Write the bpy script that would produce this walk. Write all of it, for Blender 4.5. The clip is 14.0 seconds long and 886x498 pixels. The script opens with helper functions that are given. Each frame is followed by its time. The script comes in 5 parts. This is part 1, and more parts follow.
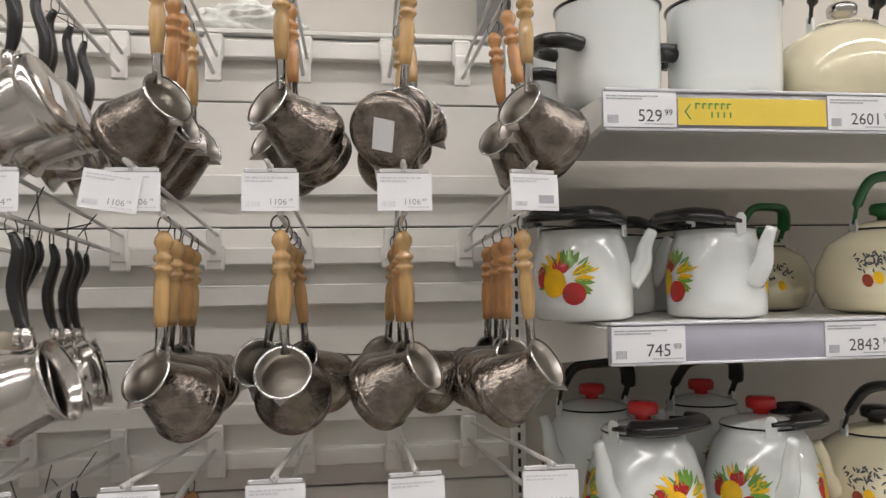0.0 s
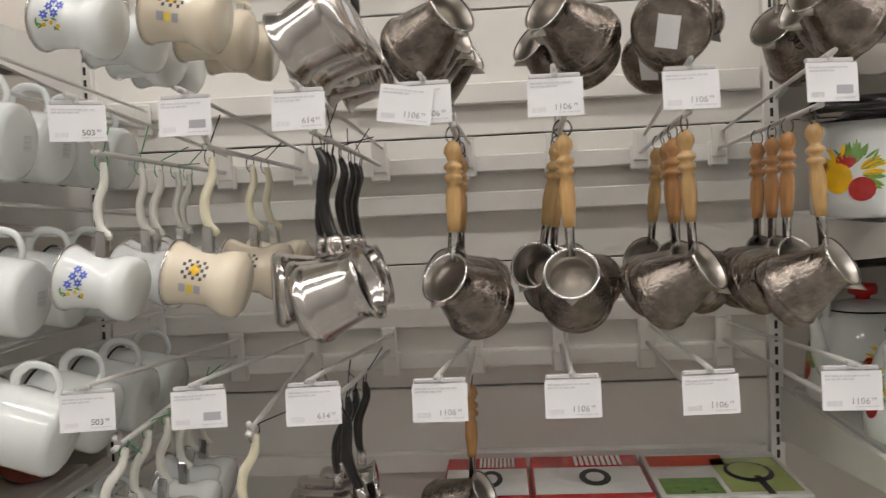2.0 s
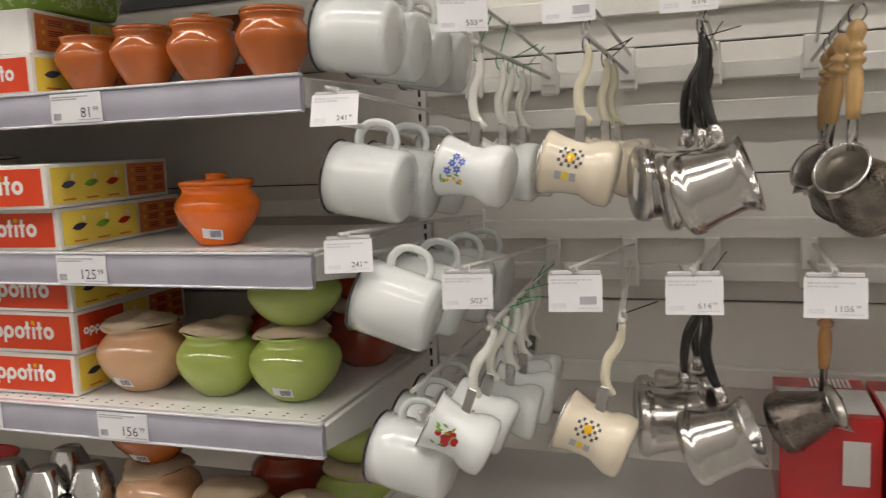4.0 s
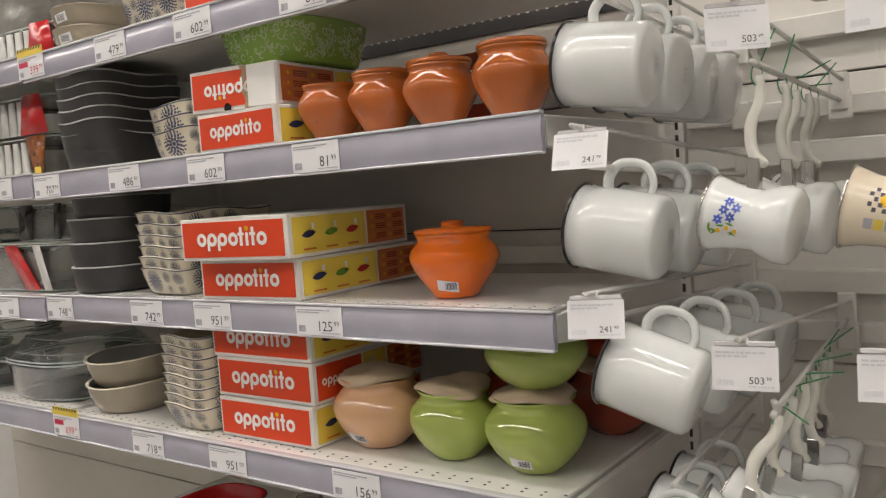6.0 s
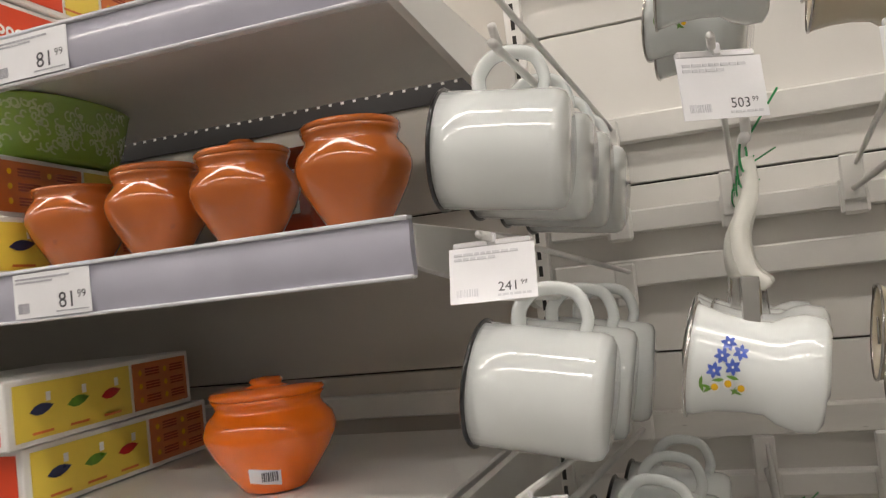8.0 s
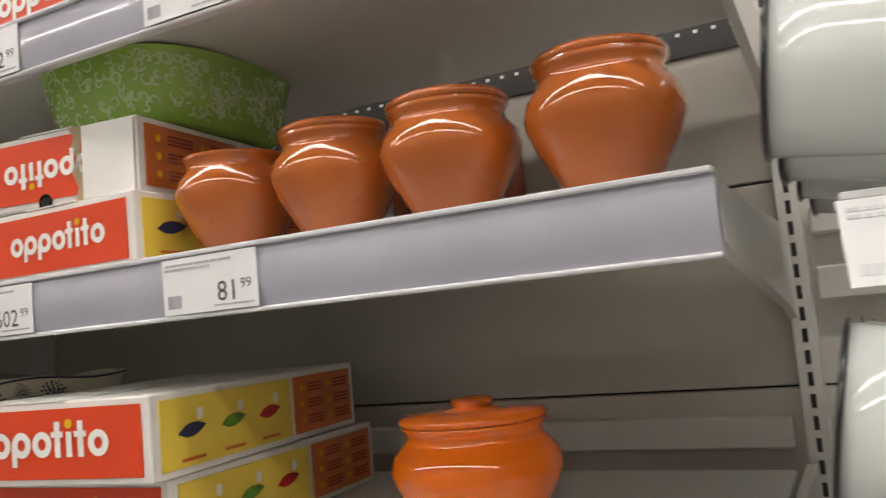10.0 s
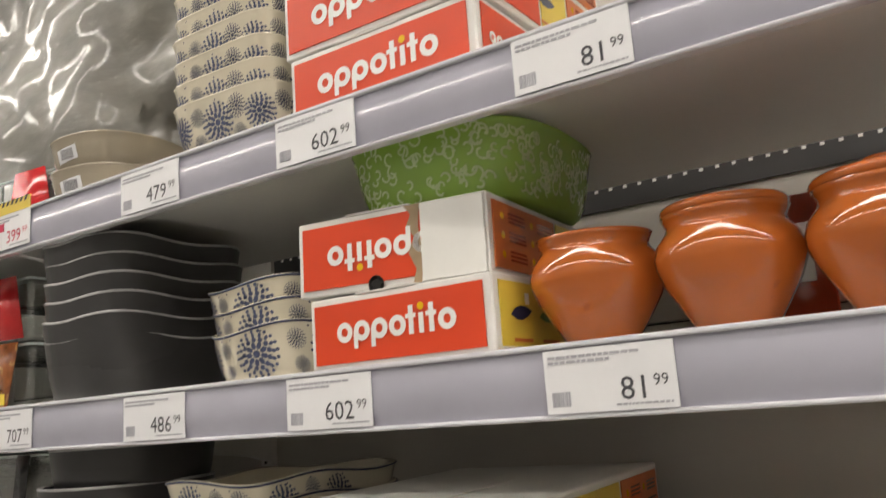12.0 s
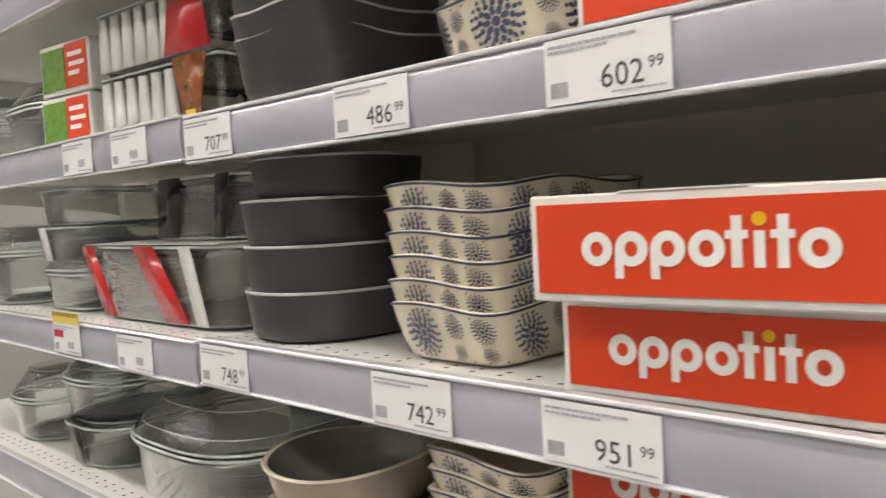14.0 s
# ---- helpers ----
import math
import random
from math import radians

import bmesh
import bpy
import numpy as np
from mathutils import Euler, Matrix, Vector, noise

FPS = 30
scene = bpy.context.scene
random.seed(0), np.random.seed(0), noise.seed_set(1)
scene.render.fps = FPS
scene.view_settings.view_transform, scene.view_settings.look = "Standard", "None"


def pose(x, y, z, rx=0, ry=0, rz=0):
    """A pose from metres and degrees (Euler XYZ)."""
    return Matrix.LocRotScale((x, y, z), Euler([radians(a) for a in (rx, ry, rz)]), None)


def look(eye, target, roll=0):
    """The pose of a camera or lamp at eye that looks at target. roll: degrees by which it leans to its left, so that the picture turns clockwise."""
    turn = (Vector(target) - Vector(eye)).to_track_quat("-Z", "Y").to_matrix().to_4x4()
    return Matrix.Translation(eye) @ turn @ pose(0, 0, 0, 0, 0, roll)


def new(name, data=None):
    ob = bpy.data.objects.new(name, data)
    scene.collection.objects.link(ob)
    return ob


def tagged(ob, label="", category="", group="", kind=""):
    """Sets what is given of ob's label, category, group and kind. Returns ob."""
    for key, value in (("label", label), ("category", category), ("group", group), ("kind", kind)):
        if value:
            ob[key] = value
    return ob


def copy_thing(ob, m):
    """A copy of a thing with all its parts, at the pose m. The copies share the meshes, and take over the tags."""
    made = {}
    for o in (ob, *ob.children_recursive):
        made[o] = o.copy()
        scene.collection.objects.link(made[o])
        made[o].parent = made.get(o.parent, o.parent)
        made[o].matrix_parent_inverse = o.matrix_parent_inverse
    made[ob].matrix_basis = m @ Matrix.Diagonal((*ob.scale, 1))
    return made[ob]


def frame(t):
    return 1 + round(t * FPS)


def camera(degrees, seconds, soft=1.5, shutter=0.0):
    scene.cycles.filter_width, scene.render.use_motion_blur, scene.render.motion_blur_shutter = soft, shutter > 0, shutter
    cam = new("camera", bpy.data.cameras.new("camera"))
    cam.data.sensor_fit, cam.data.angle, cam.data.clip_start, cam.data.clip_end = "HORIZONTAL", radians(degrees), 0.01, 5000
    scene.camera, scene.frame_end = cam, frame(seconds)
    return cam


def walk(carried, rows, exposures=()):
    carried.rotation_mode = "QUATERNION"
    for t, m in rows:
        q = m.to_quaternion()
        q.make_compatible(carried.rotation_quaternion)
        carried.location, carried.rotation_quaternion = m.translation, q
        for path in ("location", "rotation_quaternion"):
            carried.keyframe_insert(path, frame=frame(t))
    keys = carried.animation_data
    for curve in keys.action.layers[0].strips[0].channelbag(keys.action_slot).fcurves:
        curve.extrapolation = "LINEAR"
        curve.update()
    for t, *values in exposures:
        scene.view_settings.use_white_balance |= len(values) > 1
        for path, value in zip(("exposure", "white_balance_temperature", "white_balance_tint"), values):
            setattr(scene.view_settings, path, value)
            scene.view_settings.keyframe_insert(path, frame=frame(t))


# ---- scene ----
cam = camera(56.4, 14.0, soft=1.2, shutter=0.25)
PATH = [
    (0, (0.705, -0.823, 1.386), (1.01, 1.152, 1.469), -0.9),
    (0.5, (0.694, -0.831, 1.392), (0.894, 1.159, 1.428), -1.6),
    (1, (0.681, -0.831, 1.376), (0.758, 1.167, 1.408), -2.2),
    (1.5, (0.644, -0.829, 1.375), (0.621, 1.171, 1.353), -2.5),
    (2, (0.61, -0.833, 1.388), (0.469, 1.157, 1.254), -2.7),
    (2.5, (0.564, -0.848, 1.373), (0.333, 1.129, 1.185), -2.7),
    (3, (0.532, -0.858, 1.379), (0.163, 1.088, 1.103), -2.8),
    (3.5, (0.497, -0.859, 1.355), (-0.005, 1.059, 1.088), -2.7),
    (4, (0.458, -0.865, 1.346), (-0.19, 1.01, 1.09), -2.5),
    (6.3, (0.389, -0.74, 1.358), (-0.798, 0.865, 1.236), -3.9),
    (6.5, (0.372, -0.728, 1.352), (-0.799, 0.891, 1.259), -4.1),
    (7, (0.312, -0.676, 1.353), (-0.719, 1.037, 1.293), -4.5),
    (7.2, (0.283, -0.65, 1.368), (-0.605, 1.141, 1.321), -5.1),
    (9.3, (0.139, -0.417, 1.38), (-0.438, 1.479, 1.648), -6.2),
    (9.5, (0.123, -0.412, 1.373), (-0.56, 1.452, 1.616), -5.9),
    (10, (0.055, -0.414, 1.369), (-0.846, 1.363, 1.548), -5.4),
    (10.5, (-0.018, -0.41, 1.379), (-0.977, 1.329, 1.618), -4.7),
    (11, (-0.068, -0.412, 1.414), (-1.028, 1.303, 1.783), -4.1),
    (11.5, (-0.106, -0.443, 1.416), (-1.084, 1.239, 1.878), -4.1),
    (12, (-0.134, -0.455, 1.399), (-1.214, 1.185, 1.778), -4.2),
    (12.5, (-0.159, -0.443, 1.374), (-1.312, 1.174, 1.614), -3.4),
    (13, (-0.187, -0.434, 1.369), (-1.389, 1.164, 1.411), -3.9),
    (13.5, (-0.225, -0.403, 1.356), (-1.493, 1.143, 1.287), -3.3),
    (14, (-0.286, -0.394, 1.339), (-1.684, 1.031, 1.229), -3.0),
]
walk(cam, [(t, look(eye, target, roll)) for t, eye, target, roll in PATH], [(0, -0.02, 6380, 14), (3, -0.06, 6600, 13), (6.5, -0.13, 6750, 14), (9.5, -0.1, 6700, 13), (10.5, 0.16, 6720, 11), (11.5, -0.16, 6760, 11), (12.5, 0.16, 6780, 12), (14, 0.18, 6680, 12)])

# ---- light ----
world = bpy.data.worlds.new("hall_air")
scene.world = world
world.use_nodes = True
world.node_tree.nodes["Background"].inputs[0].default_value = (0.9, 0.95, 1.0, 1)
world.node_tree.nodes["Background"].inputs[1].default_value = 0.05
LAMP = 21.6


# ---- materials ----
def material(name, colour, rough=0.5, metal=0.0, var=0.1, scale=25.0, bump=0.05, grain=250.0, coat=0.0, spread=0.0, speck=None, stretch=(1, 1, 1), spec=0.5):
    """Principled surface: stains at one scale, grain at another, and a shade of its own for each object (spread)."""
    m = bpy.data.materials.new(name)
    m.use_nodes = True
    nodes, links = m.node_tree.nodes, m.node_tree.links
    bsdf = nodes["Principled BSDF"]
    bsdf.inputs["Metallic"].default_value = metal
    bsdf.inputs["Coat Weight"].default_value = coat
    bsdf.inputs["Coat Roughness"].default_value = 0.06
    bsdf.inputs["Specular IOR Level"].default_value = spec
    where = nodes.new("ShaderNodeTexCoord")
    mapping = nodes.new("ShaderNodeMapping")
    mapping.inputs["Scale"].default_value = stretch
    links.new(where.outputs["Object"], mapping.inputs[0])
    big, fine = nodes.new("ShaderNodeTexNoise"), nodes.new("ShaderNodeTexNoise")
    big.inputs["Scale"].default_value, big.inputs["Detail"].default_value = scale, 5
    fine.inputs["Scale"].default_value, fine.inputs["Detail"].default_value = grain, 3
    links.new(mapping.outputs[0], big.inputs["Vector"])
    links.new(mapping.outputs[0], fine.inputs["Vector"])
    ramp = nodes.new("ShaderNodeMapRange")
    ramp.inputs["From Min"].default_value, ramp.inputs["From Max"].default_value = 0.3, 0.7
    ramp.inputs["To Min"].default_value, ramp.inputs["To Max"].default_value = 1 - var, 1 + var * 0.6
    links.new(big.outputs[0], ramp.inputs[0])
    last = ramp.outputs[0]
    if spread:
        info = nodes.new("ShaderNodeObjectInfo")
        own = nodes.new("ShaderNodeMapRange")
        own.inputs["To Min"].default_value, own.inputs["To Max"].default_value = 1 - spread, 1 + spread * 0.5
        links.new(info.outputs["Random"], own.inputs[0])
        both = nodes.new("ShaderNodeMath")
        both.operation = "MULTIPLY"
        links.new(last, both.inputs[0])
        links.new(own.outputs[0], both.inputs[1])
        last = both.outputs[0]
    tint = nodes.new("ShaderNodeVectorMath")
    tint.operation = "SCALE"
    tint.inputs[0].default_value = colour
    links.new(last, tint.inputs["Scale"])
    colour_out = tint.outputs[0]
    if speck:
        cut = nodes.new("ShaderNodeMapRange")
        cut.inputs["From Min"].default_value, cut.inputs["From Max"].default_value = speck[1], speck[1] + 0.06
        links.new(fine.outputs[0], cut.inputs[0])
        mix = nodes.new("ShaderNodeMix")
        mix.data_type = "RGBA"
        links.new(cut.outputs[0], mix.inputs[0])
        links.new(colour_out, mix.inputs[6])
        mix.inputs[7].default_value = (*speck[0], 1)
        colour_out = mix.outputs[2]
    links.new(colour_out, bsdf.inputs["Base Color"])
    gloss = nodes.new("ShaderNodeMapRange")
    gloss.inputs["To Min"].default_value, gloss.inputs["To Max"].default_value = max(0.02, rough * 0.75), min(1, rough * 1.25)
    links.new(big.outputs[0], gloss.inputs[0])
    links.new(gloss.outputs[0], bsdf.inputs["Roughness"])
    relief = nodes.new("ShaderNodeBump")
    relief.inputs["Strength"].default_value, relief.inputs["Distance"].default_value = bump, 0.002
    links.new(fine.outputs[0], relief.inputs["Height"])
    links.new(relief.outputs[0], bsdf.inputs["Normal"])
    return m


def two_tones(m, colour):
    """Lets each object take its own mix of the material's colour and another."""
    nodes, links = m.node_tree.nodes, m.node_tree.links
    info, mix, curve_in = nodes.new("ShaderNodeObjectInfo"), nodes.new("ShaderNodeMix"), nodes.new("ShaderNodeMapRange")
    mix.data_type = "RGBA"
    tint = next(n for n in nodes if n.type == "VECT_MATH")
    mix.inputs[6].default_value, mix.inputs[7].default_value = (*tint.inputs[0].default_value, 1), (*colour, 1)
    curve_in.inputs["From Min"].default_value, curve_in.inputs["From Max"].default_value = 0.45, 0.75
    links.new(info.outputs["Random"], curve_in.inputs[0])
    links.new(curve_in.outputs[0], mix.inputs[0])
    links.new(mix.outputs[2], tint.inputs[0])
    return m


def glass(name, colour, rough=0.03):
    """Thin clear glass: tinted see-through sheet under a Fresnel gloss."""
    m = bpy.data.materials.new(name)
    m.use_nodes = True
    nodes, links = m.node_tree.nodes, m.node_tree.links
    nodes.remove(nodes["Principled BSDF"])
    clear, gloss, mix = nodes.new("ShaderNodeBsdfTransparent"), nodes.new("ShaderNodeBsdfGlossy"), nodes.new("ShaderNodeMixShader")
    clear.inputs["Color"].default_value = (*colour, 1)
    gloss.inputs["Roughness"].default_value = rough
    edge, lift = nodes.new("ShaderNodeFresnel"), nodes.new("ShaderNodeMath")
    edge.inputs["IOR"].default_value = 1.5
    lift.operation, lift.use_clamp = "MULTIPLY_ADD", True
    lift.inputs[1].default_value, lift.inputs[2].default_value = 1.9, 0.05
    ripple, relief = nodes.new("ShaderNodeTexNoise"), nodes.new("ShaderNodeBump")
    ripple.inputs["Scale"].default_value = 22
    relief.inputs["Strength"].default_value, relief.inputs["Distance"].default_value = 0.35, 0.004
    links.new(ripple.outputs[0], relief.inputs["Height"])
    links.new(relief.outputs[0], gloss.inputs["Normal"])
    links.new(edge.outputs[0], lift.inputs[0])
    links.new(lift.outputs[0], mix.inputs[0])
    links.new(clear.outputs[0], mix.inputs[1])
    links.new(gloss.outputs[0], mix.inputs[2])
    links.new(mix.outputs[0], nodes["Material Output"].inputs["Surface"])
    return m


def lamp_material(name, colour, strength):
    m = bpy.data.materials.new(name)
    m.use_nodes = True
    bsdf = m.node_tree.nodes["Principled BSDF"]
    bsdf.inputs["Base Color"].default_value = (0.8, 0.8, 0.8, 1)
    bsdf.inputs["Emission Color"].default_value = (*colour, 1)
    bsdf.inputs["Emission Strength"].default_value = strength
    return m


M_BOARD = material("white_board_paint", (0.74, 0.72, 0.68), 0.42, var=0.05, scale=6, bump=0.03, grain=120)
M_RAIL = material("white_rail_paint", (0.76, 0.745, 0.71), 0.38, var=0.07, scale=14, bump=0.05, grain=160)
M_SCUFF = material("scuffed_rail_paint", (0.72, 0.70, 0.66), 0.45, var=0.1, scale=20, bump=0.08, grain=70, speck=((0.12, 0.1, 0.09), 0.68), stretch=(0.35, 1, 1.6))
M_GAP = material("dark_gap", (0.03, 0.028, 0.026), 0.8)
M_PANEL = material("beige_back_panel", (0.6, 0.565, 0.51), 0.55, var=0.06, scale=4, bump=0.03)
M_SHELF = material("white_shelf_steel", (0.74, 0.73, 0.70), 0.35, var=0.05, scale=9, bump=0.03)
M_STRIP = material("lilac_grey_price_strip", (0.41, 0.405, 0.475), 0.2, var=0.09, scale=12, bump=0.01, coat=0.6)
M_STRIP_EDGE = material("clear_strip_edge", (0.68, 0.68, 0.72), 0.2, var=0.04, coat=0.5)
M_PAPER = material("white_label_paper", (0.82, 0.82, 0.84), 0.35, var=0.03, scale=30, bump=0.01, coat=0.25)
M_INK = material("grey_ink", (0.07, 0.07, 0.08), 0.6, var=0.1)
M_PALE_INK = material("pale_grey_ink", (0.42, 0.42, 0.46), 0.6, var=0.1)
M_RED_INK = material("crimson_ink", (0.62, 0.03, 0.09), 0.5)
M_YELLOW = material("yellow_print", (0.8, 0.6, 0.08), 0.35, var=0.05, coat=0.2)
M_GREEN_INK = material("green_ink", (0.1, 0.3, 0.06), 0.5)
M_HOLDER = material("clear_plastic_holder", (0.6, 0.59, 0.6), 0.15, var=0.05, coat=0.6)
M_WIRE = material("white_hook_wire", (0.66, 0.645, 0.62), 0.35, var=0.08, scale=40, bump=0.03)
M_PEWTER = material("engraved_nickel_silver", (0.27, 0.235, 0.205), 0.17, metal=1.0, var=0.45, scale=70, bump=0.75, grain=230, spread=0.3)
M_PEWTER_IN = material("pale_tinned_inside", (0.74, 0.7, 0.65), 0.36, metal=1.0, var=0.15, scale=30, bump=0.1, grain=200)
M_STEEL = material("polished_steel", (0.58, 0.555, 0.53), 0.2, metal=1.0, var=0.12, scale=35, bump=0.12, grain=45, stretch=(1, 1, 0.3))
M_CHROME = material("bright_ferrule", (0.62, 0.61, 0.59), 0.15, metal=1.0, var=0.1, bump=0.02)
M_WOOD = two_tones(material("varnished_turned_wood", (0.68, 0.42, 0.17), 0.25, var=0.28, scale=22, bump=0.06, grain=90, coat=0.5, spread=0.3, stretch=(5, 5, 0.6)), (0.47, 0.225, 0.08))
M_BLACK = material("black_plastic", (0.014, 0.013, 0.013), 0.25, var=0.2, scale=30, bump=0.05, coat=0.2)
M_RING = material("dark_steel_ring", (0.12, 0.11, 0.1), 0.3, metal=1.0, var=0.2)
M_TIE = material("black_zip_tie", (0.012, 0.012, 0.012), 0.45)
M_GREEN_TIE = material("green_zip_tie", (0.02, 0.3, 0.09), 0.4)
M_ENAMEL = material("white_enamel", (0.76, 0.79, 0.78), 0.07, var=0.035, scale=9, bump=0.015, grain=60, coat=0.6)
M_CREAM = material("cream_enamel", (0.74, 0.655, 0.51), 0.12, var=0.05, scale=14, bump=0.02, grain=60, coat=0.6)
M_KETTLE_CREAM = material("pale_cream_enamel", (0.72, 0.66, 0.47), 0.12, var=0.05, scale=14, bump=0.02, grain=60, coat=0.5)
M_RIM = material("black_enamel_rim", (0.012, 0.012, 0.014), 0.2, coat=0.4)
M_WHITE_PL = material("ivory_plastic_handle", (0.75, 0.74, 0.68), 0.3, var=0.04, bump=0.02)
M_CREAM_PL = material("cream_plastic_handle", (0.74, 0.69, 0.52), 0.3, var=0.04, bump=0.02)
M_RED = material("red_plastic", (0.6, 0.012, 0.015), 0.22, var=0.08, coat=0.4)
M_GREEN_PL = material("dark_green_enamel", (0.015, 0.13, 0.035), 0.25, var=0.1, coat=0.4)
M_TERRA = material("terracotta_glaze", (0.46, 0.117, 0.021), 0.1, var=0.16, scale=16, bump=0.02, grain=45, coat=0.3, speck=((0.33, 0.09, 0.03), 0.71))
M_ORANGE = material("bright_orange_glaze", (0.85, 0.16, 0.002), 0.07, var=0.16, scale=14, bump=0.012, grain=40, coat=0.35)
M_LIME = material("lime_green_glaze", (0.42, 0.52, 0.12), 0.07, var=0.08, scale=14, bump=0.008, grain=40, coat=0.6)
M_PEACH = material("peach_glaze", (0.69, 0.41, 0.23), 0.07, var=0.07, scale=14, bump=0.008, grain=40, coat=0.5)
M_OXBLOOD = material("oxblood_glaze", (0.33, 0.045, 0.018), 0.07, var=0.15, scale=14, bump=0.008, grain=40, coat=0.6)
M_KRAFT = material("beige_paper_lid", (0.52, 0.41, 0.29), 0.8, var=0.1, scale=30, bump=0.2, grain=90)
M_CARTON = material("white_carton", (0.78, 0.77, 0.74), 0.45, var=0.06, scale=20, bump=0.05, grain=150)
M_CARTON_RED = material("vermilion_carton_print", (0.7, 0.058, 0.012), 0.35, var=0.04, scale=20, bump=0.02)
M_CARTON_ORANGE = material("burnt_orange_print", (0.6, 0.15, 0.03), 0.4, var=0.08, scale=30, bump=0.02)
M_CARTON_BROWN = material("torn_cardboard", (0.36, 0.26, 0.16), 0.85, var=0.2, scale=60, bump=0.3)
M_PRINT_WHITE = material("white_print", (0.82, 0.81, 0.79), 0.4, var=0.03)
M_FLOWER_BLUE = material("cornflower_print", (0.07, 0.13, 0.55), 0.3, var=0.35, scale=160, coat=0.4)
M_CARD_INK = material("mid_grey_ink", (0.32, 0.32, 0.35), 0.6, var=0.1)
M_FAINT_INK = material("faint_grey_ink", (0.66, 0.66, 0.69), 0.6, var=0.1)
M_BLUE_INK = material("navy_print", (0.028, 0.036, 0.09), 0.3, var=0.25, scale=120, coat=0.4)
M_GREY_BLUE = material("grey_blue_print", (0.07, 0.085, 0.16), 0.3, var=0.35, scale=140, coat=0.4)
M_LEAF = material("leaf_green_print", (0.13, 0.3, 0.03), 0.3, var=0.3, scale=90, coat=0.4)
M_FRUIT = material("fruit_red_print", (0.46, 0.02, 0.02), 0.25, var=0.25, scale=60, coat=0.4)
M_FRUIT_Y = material("fruit_yellow_print", (0.85, 0.5, 0.01), 0.25, var=0.18, scale=50, coat=0.4)
M_DARK = material("charcoal_ceramic", (0.042, 0.041, 0.042), 0.38, var=0.2, scale=20, bump=0.06, grain=120)
M_DARK_RIM = material("worn_pale_rim", (0.45, 0.45, 0.45), 0.4, var=0.2, scale=80)
M_IVORY = material("ivory_ceramic", (0.72, 0.66, 0.52), 0.18, var=0.05, scale=14, bump=0.02, coat=0.5)
M_TAUPE = material("taupe_ceramic", (0.36, 0.31, 0.235), 0.2, var=0.08, scale=14, bump=0.02, coat=0.4)
M_GREY_IN = material("grey_glaze_inside", (0.26, 0.255, 0.235), 0.18, var=0.08, scale=14, bump=0.02, coat=0.5)
M_DISH_GREEN = material("leaf_green_ceramic", (0.34, 0.57, 0.09), 0.25, var=0.12, scale=14, bump=0.03, coat=0.4)
M_VINE = material("pale_vine_print", (0.66, 0.8, 0.42), 0.3, var=0.15, scale=50)
M_GLASS = glass("greenish_baking_glass", (0.95, 0.98, 0.97))
# Opaque pale colour that paints the bright highlights along glass edges.
M_GLASS_GLINT = material("pale_glass_edge_highlight", (0.62, 0.7, 0.68), 0.06, var=0.3, scale=30, coat=0.6)
M_CUP = material("translucent_white_cup", (0.76, 0.76, 0.74), 0.3, var=0.15, scale=30)
M_FOOD = material("roast_food_print", (0.36, 0.11, 0.03), 0.3, var=0.6, scale=70, speck=((0.55, 0.3, 0.1), 0.6), grain=110)
M_FILM = material("crumpled_grey_film", (0.2, 0.19, 0.165), 0.33, var=0.4, scale=9, bump=0.6, grain=30, coat=0.4, stretch=(1, 0.5, 2.2))
M_WHITE_BAG = material("white_plastic_bag", (0.74, 0.74, 0.7), 0.35, var=0.12, scale=18, bump=0.5, grain=40)
M_FLOOR = material("pale_floor_tile", (0.38, 0.37, 0.35), 0.3, var=0.12, scale=2, bump=0.03)
M_HALL = material("pale_hall_wall", (0.38, 0.373, 0.36), 0.8, var=0.08, scale=1.5)
M_CEIL = material("grey_hall_ceiling", (0.26, 0.26, 0.26), 0.85, var=0.1, scale=1.5)
M_LAMP = lamp_material("fluorescent_tube", (1.0, 0.965, 0.9), LAMP)


# ---- mesh helpers ----
def part(name, bm, mat, parent=None, label=""):
    """Links a bmesh as one object under its thing or part."""
    for f in bm.faces:
        f.smooth = True
    for e in bm.edges:
        e.smooth = e.calc_face_angle(0.0) < 0.6
    me = bpy.data.meshes.new(name)
    bm.to_mesh(me)
    bm.free()
    for one in (mat if isinstance(mat, (list, tuple)) else [mat]):
        me.materials.append(one)
    ob = new(name, me)
    ob.parent = parent
    if label:
        tagged(ob, label)
    return ob


def thing(name, label, category, group="", kind="", m=None):
    ob = tagged(new(name), label, category, group, kind)
    ob.empty_display_size = 0.02
    if m is not None:
        ob.matrix_basis = m
    return ob


def box(bm, x0, x1, y0, y1, z0, z1, bevel=0.0, slot=0):
    made = bmesh.ops.create_cube(bm, size=1)["verts"]
    for v in made:
        v.co = (x0 + (v.co.x + 0.5) * (x1 - x0), y0 + (v.co.y + 0.5) * (y1 - y0), z0 + (v.co.z + 0.5) * (z1 - z0))
    faces = {f for v in made for f in v.link_faces}
    for f in faces:
        f.material_index = slot
    if bevel:
        bmesh.ops.bevel(bm, geom=list({e for v in made for e in v.link_edges}), offset=bevel, segments=1, affect="EDGES", clamp_overlap=True)
    return bm


def cuboid(*size, bevel=0.0):
    return box(bmesh.new(), *size, bevel=bevel)


